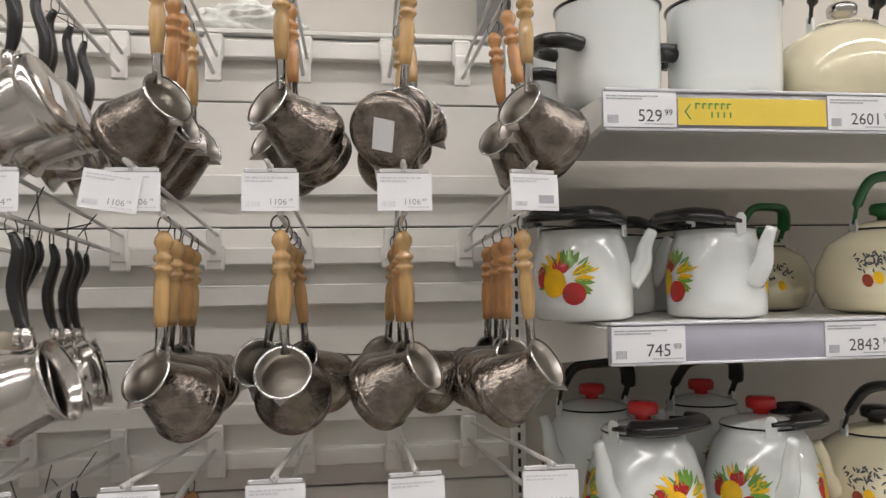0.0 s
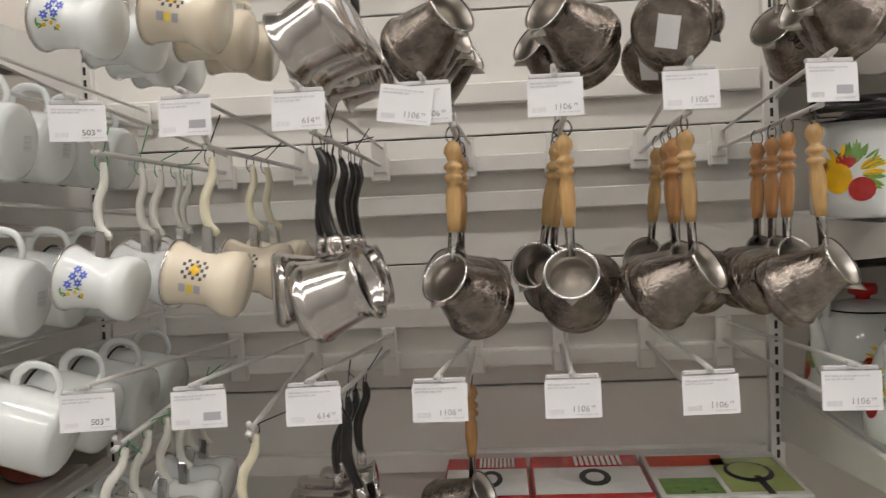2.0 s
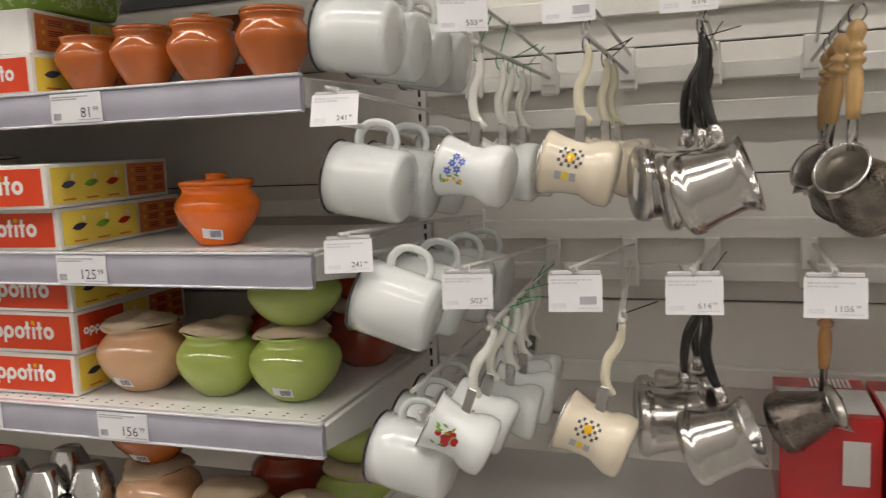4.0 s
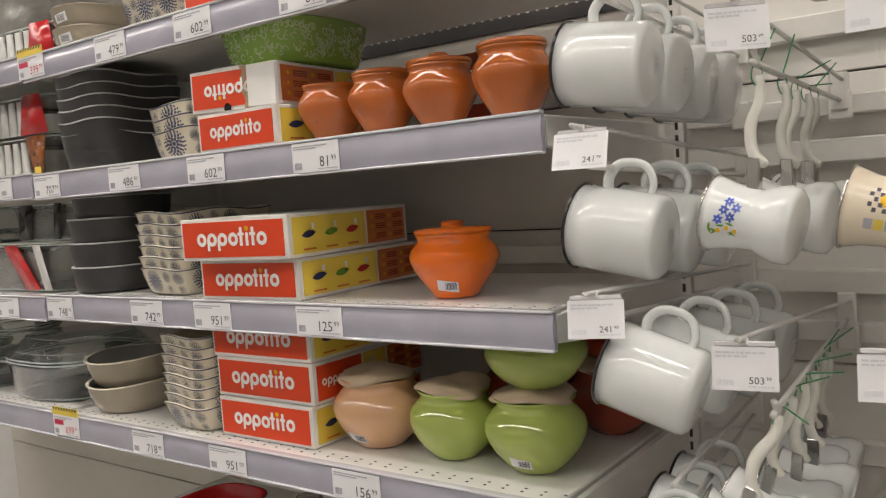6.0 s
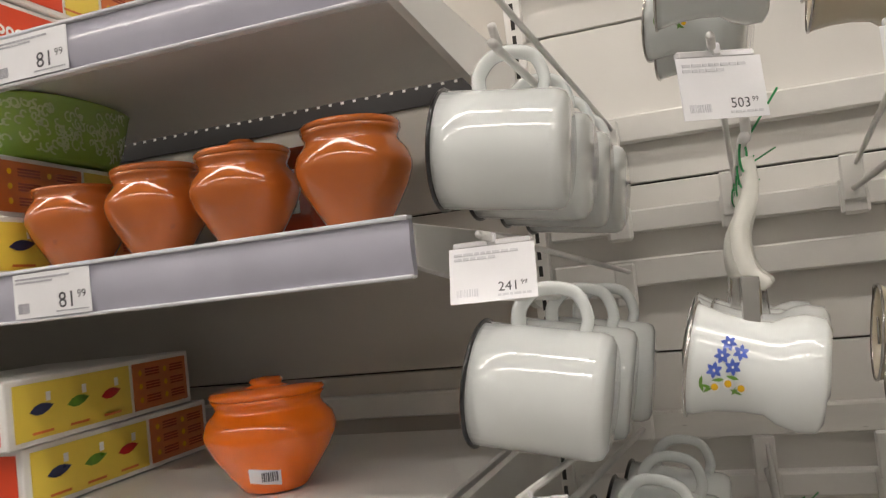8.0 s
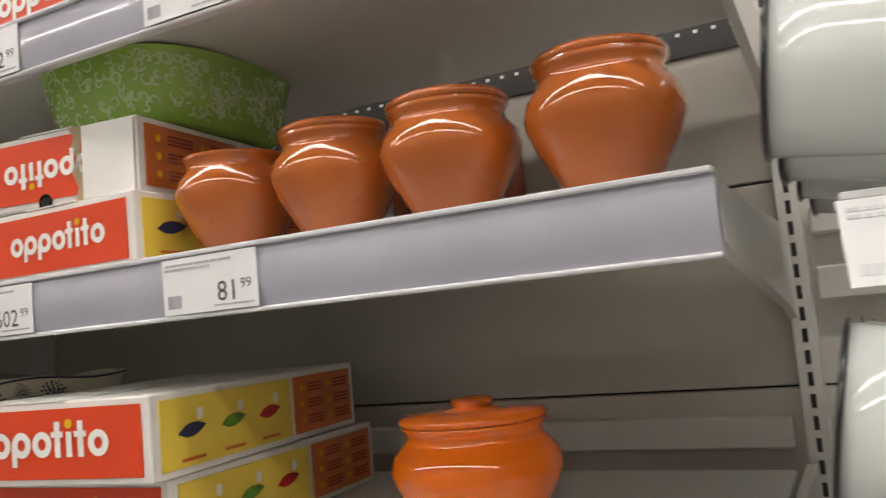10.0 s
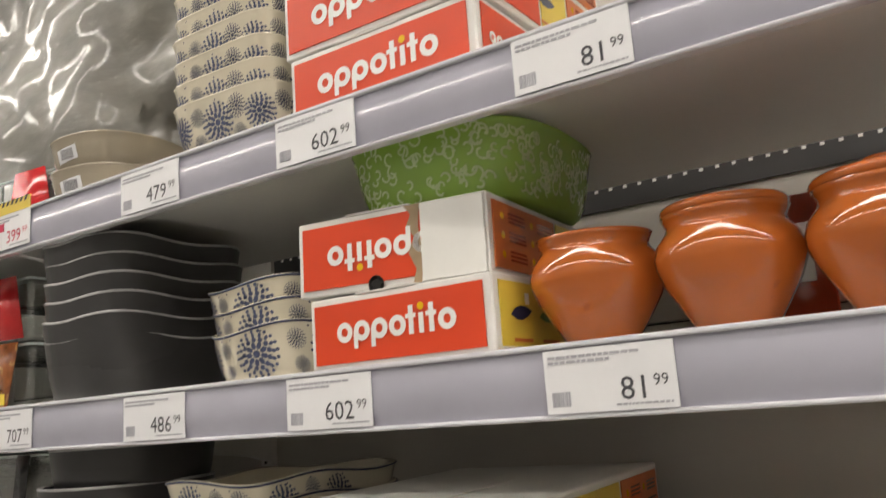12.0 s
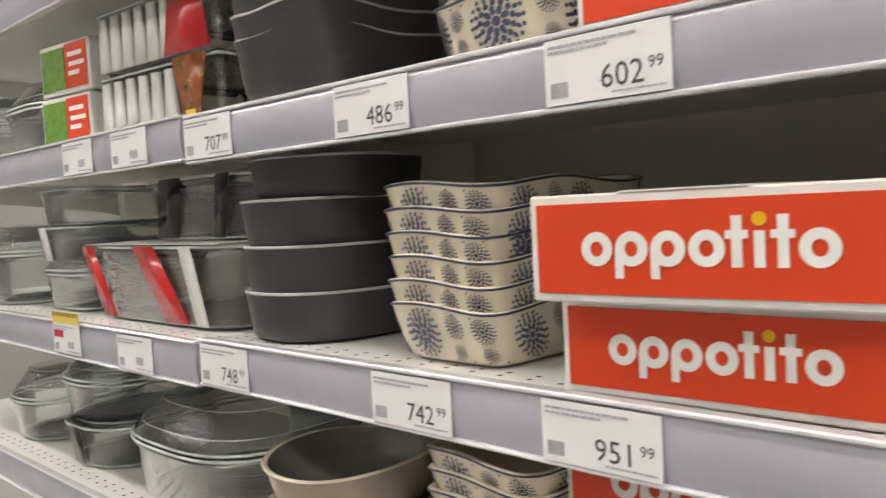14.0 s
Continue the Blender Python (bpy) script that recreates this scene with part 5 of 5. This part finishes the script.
def medallion(bm, s, u, v, r, slot=0):
    """A printed flower: eye, petals and rings of dots."""
    fat = 1.4 if r > 0.012 else 1.2
    decal(bm, s, ellipse(r * 0.17, r * 0.17, 0, 10), u, v, slot, 1)
    for ring, n, long, wide in ((0.38, 9, 0.13, 0.085), (0.63, 13, 0.085, 0.085), (0.82, 16, 0.09, 0.06), (1.0, 20, 0.06, 0.06)):
        for k in range(n):
            a = 2 * math.pi * k / n + ring
            decal(bm, s, ellipse(r * long * fat, r * wide * fat, a, 6), u + r * ring * math.cos(a), v + r * ring * math.sin(a), slot, 1)


LARGE_PRINT = ((-0.1, 0.36), (-0.075, 0.2), (-0.05, 0.15), (-0.016, 0.39), (0.017, 0.2), (0.043, 0.22), (0.084, 0.39), (0.118, 0.2), (0.15, 0.38))
BOWL_PRINT = ((-0.1, 0.3), (-0.068, 0.2), (-0.042, 0.36), (-0.016, 0.17), (0.016, 0.43), (0.05, 0.17), (0.078, 0.4), (0.108, 0.22))
TALL_PRINT = tuple((k * 0.0235, (0.34, 0.2, 0.28, 0.16)[k % 4]) for k in range(-7, 8))


def blue_print(body, s, h, flowers, seed):
    bm, r = bmesh.new(), random.Random(seed)
    for k, (u, size) in enumerate(flowers):
        big = size > 0.25
        medallion(bm, s, u, h * (0.5 if big else 0.68), h * size, r.choice((0, 1)) if big else 1)
        if not big:
            medallion(bm, s, u + r.uniform(-0.002, 0.002), h * 0.24, h * 0.14, 1)
        for _ in range(3):
            decal(bm, s, ellipse(0.0009, 0.0009, 0, 6), u + r.uniform(-0.013, 0.013), h * r.choice((0.1, 0.9)), 1, 1)
    tagged(part("print", bm, [M_GREY_BLUE, M_BLUE_INK], body, "blue flower medallion print"), kind="stuff")


def stack(master, x, y, z, step, count, rz=0.0, jitter=2.0, seed=1):
    r = random.Random(seed)
    for k in range(count):
        m = pose(x + r.uniform(-0.002, 0.002), y + r.uniform(-0.002, 0.002), z + k * step, 0, 0, rz + r.uniform(-jitter, jitter))
        if k == 0:
            master.matrix_basis = m
        else:
            copy_thing(master, m)


BLUE = "ivory ceramic dish with blue medallion print, stacked"
d, body, s = dish(BLUE, 0.057, 0.1, 0.042, M_IVORY, 9, 0.86, 0.0026, 4, M_BLUE_INK, group="blue patterned dishes", n=64, phase=0.8)
blue_print(body, s(0.0006), 0.042, LARGE_PRINT, 1)
stack(d, -0.697, 0.114, ZB + UP, 0.0174, 6, -2, 1)
d, body, s = dish(BLUE, 0.062, 0.085, 0.04, M_IVORY, 5, 0.82, 0.0026, 4, M_BLUE_INK, group="blue patterned dishes", n=64, phase=0.8)
blue_print(body, s(0.0006), 0.04, LARGE_PRINT, 4)
stack(d, -0.666, 0.096, ZC + UP, 0.0155, 8, -3, seed=3)
d, body, s = dish("ivory ceramic bowl with blue medallion print and wavy rim", 0.066, 0.064, 0.042, M_IVORY, 2.0, 0.84, 0.0042, 3, M_BLUE_INK, group="blue patterned bowls", phase=2.4)
blue_print(body, s(0.0006), 0.042, BOWL_PRINT, 6)
stack(d, -0.647, 0.07, ZA + UP, 0.0188, 3, 0, 4, seed=5)
d, body, s = dish("ivory rectangular dish with grey-blue medallion print, stacked", 0.066, 0.09, 0.05, M_IVORY, 7, 0.88, 0.0, 4, None, group="blue patterned dishes")
blue_print(body, s(0.0006), 0.05, TALL_PRINT, 9)
stack(d, -0.667, 0.098, ZT + UP, 0.0215, 6, 2, 1, seed=7)
d, body, s = dish("charcoal ceramic baking dish with wavy pale rim, stacked", 0.071, 0.098, 0.06, M_DARK, 3.4, 0.9, 0.0028, 4, M_DARK_RIM, group="charcoal dishes", phase=math.pi)
stack(d, -0.886, 0.104, ZA + UP, 0.0195, 6, 0, 1.5, seed=8)
d, body, s = dish("round charcoal ceramic baking dish with pale rim, stacked", 0.074, 0.088, 0.044, M_DARK, 2.3, 0.93, 0.0, 4, M_DARK_RIM, group="charcoal dishes")
stack(d, -0.912, 0.1, ZB + UP, 0.041, 3, 0, 5, seed=9)
copy_thing(d, pose(-0.908, 0.104, ZB + UP + 0.123, 0, 0, 20)).scale = (1.0, 1.0, 0.9)
d, body, s = dish("oval taupe ceramic dish with grey glazed inside, stacked", 0.078, 0.09, 0.05, M_TAUPE, 2.2, 0.8, 0.003, 2, M_IVORY, M_GREY_IN, group="taupe dishes")
stack(d, -0.905, 0.1, ZC + UP, 0.043, 2, 4, 6, seed=10)
d, body, s = dish("small taupe ceramic dish with barcode sticker, stacked", 0.06, 0.072, 0.036, M_TAUPE, 3, 0.88, 0.001, 4, None, group="taupe dishes")
bm = bmesh.new()
decal(bm, s(0.0008), rect(0.014, 0.007, 0.1), -0.01, 0.018, 0, 2)
tag = part("sticker", bm, M_PAPER, body, "white barcode sticker")
bm = bmesh.new()
for k in range(9):
    decal(bm, s(0.0012), rect(0.0005, 0.005), -0.018 + k * 0.002, 0.018, 0, 1)
tagged(part("barcode", bm, M_INK, tag), kind="stuff")
stack(d, -0.9, 0.085, ZT + UP, 0.0345, 2, 8, 8, seed=11)
d, body, s = dish("leaf green ceramic loaf dish with pale vine print", 0.086, 0.1, 0.06, M_DISH_GREEN, 3.4, 0.85, 0.001, 4, None, group="")
bm, q = bmesh.new(), random.Random(6)


def curls(s, half):
    for k in range(95):
        u, v, a, r, hand = q.uniform(-half, half), q.uniform(0.008, 0.054), q.uniform(0, 6.28), q.uniform(0.0035, 0.0065), q.choice((-1, 1))
        pts = [(u + r * (1 - 0.55 * t / 9) * math.cos(a + hand * t * 0.48), v + r * (1 - 0.55 * t / 9) * math.sin(a + hand * t * 0.48)) for t in range(10)]
        for (x0, y0), (x1, y1) in zip(pts, pts[1:]):
            n = Vector((y0 - y1, x1 - x0)).normalized() * 0.0009
            f = [bm.verts.new(s(min(max(x + e * n.x, -half), half), min(max(y + e * n.y, 0.002), 0.06))) for x, y, e in ((x0, y0, 1), (x1, y1, 1), (x1, y1, -1), (x0, y0, -1))]
            bm.faces.new(f)


curls(s(0.0006), 0.088)
curls(lambda u, v: s(0.0006)(u + 0.15, v), 0.07)
tagged(part("print", bm, M_VINE, body, "pale curling vine print"), kind="stuff")
d.matrix_basis = pose(-0.483, 0.136, ZA + UP + 0.1165, 0, 0, 2)


# ---- glassware ----
def glass_dish(label, hx, hy, h, p=4.0, sleeve="", lid=False, m=None, base=0.86):
    """A glass oven dish; sleeve: slanted paper bands as (left, right at the top, shift at the foot, material)."""
    t = thing("glass_dish", label, "glass dish", "glass baking dishes", m=m)
    bm = bmesh.new()
    n, wall = 40, 0.005
    loft(bm, [superellipse(hx * base, hy * base, p, n, 0), superellipse(hx * (base + 0.05), hy * (base + 0.05), p, n, 0.004), superellipse(hx * 0.97, hy * 0.97, p, n, h * 0.9), superellipse(hx, hy, p, n, h * 0.93), superellipse(hx, hy, p, n, h), superellipse(hx * 0.98 - wall, hy * 0.98 - wall, p, n, h), superellipse(hx * 0.965 - wall, hy * 0.965 - wall, p, n, h * 0.86)], True, False)
    body = part("body", bm, M_GLASS, t, "thick clear glass")

    # Thin pale tubes added along the edges as painted rim highlights.
    def edge(f, z, r=0.0018):
        ring = superellipse(hx * f, hy * f, p, n, z)
        return tube(list(ring) + [ring[0]], r, 6)
    part("rim", edge(0.995, h - 0.0005), M_GLASS_GLINT, body, "pale greenish tube painting the highlight on the rim")
    part("foot", edge(base + 0.03, 0.0035, 0.0016), M_GLASS_GLINT, body, "pale greenish tube painting the highlight on the foot")
    if lid:
        bm = bmesh.new()
        loft(bm, [superellipse(hx * 0.97, hy * 0.97, p, n, h + 0.001), superellipse(hx, hy, p, n, h + 0.005), superellipse(hx * 0.9, hy * 0.9, p, n, h + 0.018), superellipse(hx * 0.72, hy * 0.72, p, n, h + 0.042), superellipse(hx * 0.69, hy * 0.69, p, n, h + 0.0445)], False, True)
        top = part("lid", bm, M_GLASS, t, "domed clear glass lid")
        part("lid_rim", edge(0.99, h + 0.0055), M_GLASS_GLINT, top)
        part("lid_ridge", edge(0.72, h + 0.0425, 0.0009), M_GLASS_GLINT, top)
        part("lid_step", edge(0.9, h + 0.0185, 0.0007), M_GLASS_GLINT, top)
    for x0, x1, shift, mat in sleeve:
        rings = []
        for d in (0.0012, 0.0018):
            rings.append([(x0, -hy - d, h * 1.01), (x1, -hy - d, h * 1.01), (x1 + shift, -hy * 0.9 - d - 0.0004, 0.004), (x0 + shift, -hy * 0.9 - d - 0.0004, 0.004)])
        part("paper_band", loft(bmesh.new(), rings), mat, t, "printed paper band")
    return t


ZG = [ZT + 0.004, ZA + 0.003, ZB - 0.004, ZC]
glass_dish("clear glass oven dish with red paper bands", 0.165, 0.12, 0.088, 6, ((-0.16, -0.125, 0.03, M_RED), (-0.02, 0.03, 0.05, M_RED), (0.085, 0.11, 0.01, M_CUP)), m=pose(-1.175, 0.15, ZG[2] + UP))
cover = thing("sleeve_card", "white cardboard sleeve top lying on a glass dish", "card", m=pose(-1.175, 0.15, ZG[2] + UP + 0.0905, 0, 0, 0))
part("card", cuboid(-0.158, 0.155, -0.118, 0.06, 0, 0.0012), M_CARTON, cover)
glass_dish("clear glass oven dish with black band stacked on a sleeve", 0.12, 0.11, 0.07, 5, ((-0.05, 0.0, -0.03, M_BLACK), (0.075, 0.1, -0.03, M_BLACK)), m=pose(-1.13, 0.17, ZG[2] + UP + 0.092))
for k in range(3):
    glass_dish("clear glass oven dish stacked among others", 0.075, 0.1, 0.05, 5, ((-0.05, -0.025, 0.0, M_PAPER),) if k == 1 else (), k == 0, pose(-1.455, 0.14, ZG[2] + UP + k * 0.0515 + (0.012 if k else 0)))
glass_dish("clear glass oven dish on the shelf", 0.1, 0.12, 0.075, 3, (), True, pose(-1.68, 0.14, ZG[2] + UP))
glass_dish("covered clear glass casserole", 0.14, 0.12, 0.07, 3, (), True, pose(-1.15, 0.14, ZG[3] + UP))
for k in range(2):
    glass_dish("round clear glass casserole with dark band", 0.095, 0.1, 0.055, 2.4, ((-0.01, 0.025, -0.01, M_BLACK),) if k == 0 else (), k == 1, pose(-1.41, 0.13, ZG[3] + UP + k * 0.0575))
glass_dish("round clear glass casserole", 0.085, 0.1, 0.06, 2.4, (), True, pose(-1.63, 0.13, ZG[3] + UP))


def film_tray(m, food):
    t = thing("tray_pack", "clear tray pack of white cups with a printed card", "pack", "clear tray packs", m=m)
    body = part("tray", cuboid(-0.115, 0.115, 0, 0.2, 0, 0.07, bevel=0.006), M_GLASS, t, "clear tray")
    # Pale tube round the tray's top paints its edge highlight.
    part("tray_rim", tube([(-0.115, -0.001, 0.07), (0.115, -0.001, 0.07), (0.115, 0.2, 0.07), (-0.115, 0.2, 0.07), (-0.115, -0.001, 0.07)], 0.0018, 6), M_GLASS_GLINT, body)
    for k in range(6):
        x = -0.1 + k * 0.026
        bm = bmesh.new()
        loft(bm, [[(x + s * w, y, z) for s, y in ((-1, -0.001), (1, -0.001), (0.7, -0.006), (-0.7, -0.006))] for w, z in ((0.0125, 0.003), (0.0105, 0.03), (0.008, 0.058), (0.0085, 0.064))])
        part("cup", bm, M_CUP, body, "translucent white cup")
    a, b = (0.03, 0.012) if food else (0.026, 0.042)
    bm = bmesh.new()
    loft(bm, [[(0.075 - b, y, 0.001), (0.075 + b, y, 0.001), (0.079 + a, y - 0.003, 0.072), (0.079 - a, y - 0.003, 0.072)] for y in (-0.008, -0.0092)])
    card = part("card", bm, M_FOOD if food else M_RED, t, "tapered food picture card" if food else "tapered red card")
    if food:
        part("yellow_patch", cuboid(0.066, 0.084, -0.0102, -0.0094, 0.004, 0.016), M_YELLOW, card)
    return t


film_tray(pose(-1.15, 0.05, ZG[1] + UP, 0, 0, 5), True)
film_tray(pose(-1.145, 0.047, ZG[1] + UP + 0.074, 0, 0, 4), False)
for k in range(2):
    t = thing("carton", "small white carton with green and red printed front", "box", "green and red cartons", m=pose(-1.355 + k * 0.006, 0.03, ZG[1] + UP + k * 0.066, 0, 0, 6))
    part("body", cuboid(-0.06, 0.06, 0, 0.16, 0, 0.064, bevel=0.0015), M_CARTON, t)
    part("front_print", cuboid(-0.055, 0.002, -0.0012, -0.0004, 0.006, 0.058), M_LEAF, t, "green printed half")
    half = part("front_print", cuboid(0.004, 0.056, -0.0012, -0.0004, 0.006, 0.06), M_CARTON_RED, t, "red printed half")
    bars = bmesh.new()
    for a, b, z in ((0.012, 0.046, 0.044), (0.014, 0.05, 0.032), (0.012, 0.038, 0.021)):
        box(bars, a, b, -0.0016, -0.0011, z, z + 0.0055)
    tagged(part("writing", bars, M_PRINT_WHITE, half, "white unreadable print"), kind="stuff")
for k, x in enumerate((-1.5, -1.72)):
    glass_dish("clear glass oven dish stacked far along the shelf", 0.09, 0.11, 0.06, 4, (), True, pose(x, 0.13, ZG[1] + UP))
film_tray(pose(-1.12, 0.06, ZG[0] + UP, 0, 0, 6), False)
glass_dish("clear glass oven dish on the upper shelf", 0.1, 0.11, 0.07, 4, ((-0.06, -0.03, 0.0, M_PAPER),), False, pose(-1.345, 0.13, ZG[0] + UP))


# ---- low shelf, bundles ----
def tin_moulds(x, y, z):
    t = thing("tin_moulds", "nested fluted tin baking moulds upside down", "mould", "tin moulds", m=pose(x, y, z))
    for k in range(5):
        bm = bmesh.new()
        rings = []
        for r, h in ((0.034, 0.0), (0.03, 0.012), (0.02, 0.034), (0.019, 0.036)):
            rings.append([((r + 0.0016 * (-1) ** i) * math.cos(math.pi * i / 16), (r + 0.0016 * (-1) ** i) * math.sin(math.pi * i / 16), h + k * 0.014) for i in range(32)])
        loft(bm, rings, False, True)
        part("mould", bm, M_CHROME, t)


for x, y in ((-0.52, 0.07), (-0.46, 0.1), (-0.55, 0.15), (-0.6, 0.08)):
    tin_moulds(x, y, ZD + UP)
d, body, s = dish("small lime green dish under a red one", 0.07, 0.08, 0.03, M_LIME, 3, 0.85)
stack(d, -0.72, 0.1, ZD + UP, 0.02, 2)
d, body, s = dish("small dark red dish on green ones", 0.07, 0.08, 0.03, M_RED, 3, 0.85)
d.matrix_basis = pose(-0.72, 0.1, ZD + UP + 0.042)


def crumpled(name, label, cx, cy, z, hx, hy, h, mat, seed):
    """A crumpled plastic bundle lying on a shelf."""
    bm = bmesh.new()
    bmesh.ops.create_icosphere(bm, subdivisions=5, radius=1)
    off = Vector((seed * 3.1, seed * 1.7, 0))
    for v in bm.verts:
        p = v.co.copy()
        k = 1 + 0.2 * noise.noise(p * 1.6 + off) + 0.3 * abs(noise.noise(p * 3.1 + off)) + 0.2 * abs(noise.noise(Vector((p.x * 11, p.y * 4, p.z * 5)) + off)) + 0.07 * abs(noise.noise(Vector((p.x * 26, p.y * 10, p.z * 13)) + off))
        x, y, zz = p.x * k, p.y * k, p.z * k
        v.co = (x * hx, y * hy, max(-0.55, zz) * h * 0.64 + 0.352 * h)
    ob = tagged(part(name, bm, mat), label, "bundle")
    ob.location = (cx, cy, z)
    return ob


crumpled("film_wrap", "grey crumpled plastic-wrapped bundle on the top shelf", -1.22, 0.27, ZG[0] + UP + 0.078, 0.42, 0.1, 0.48, M_FILM, 2)
crumpled("plastic_bag", "white crumpled plastic bag on top of the boards", 0.6, 0.46, 1.7565, 0.085, 0.07, 0.05, M_WHITE_BAG, 5)
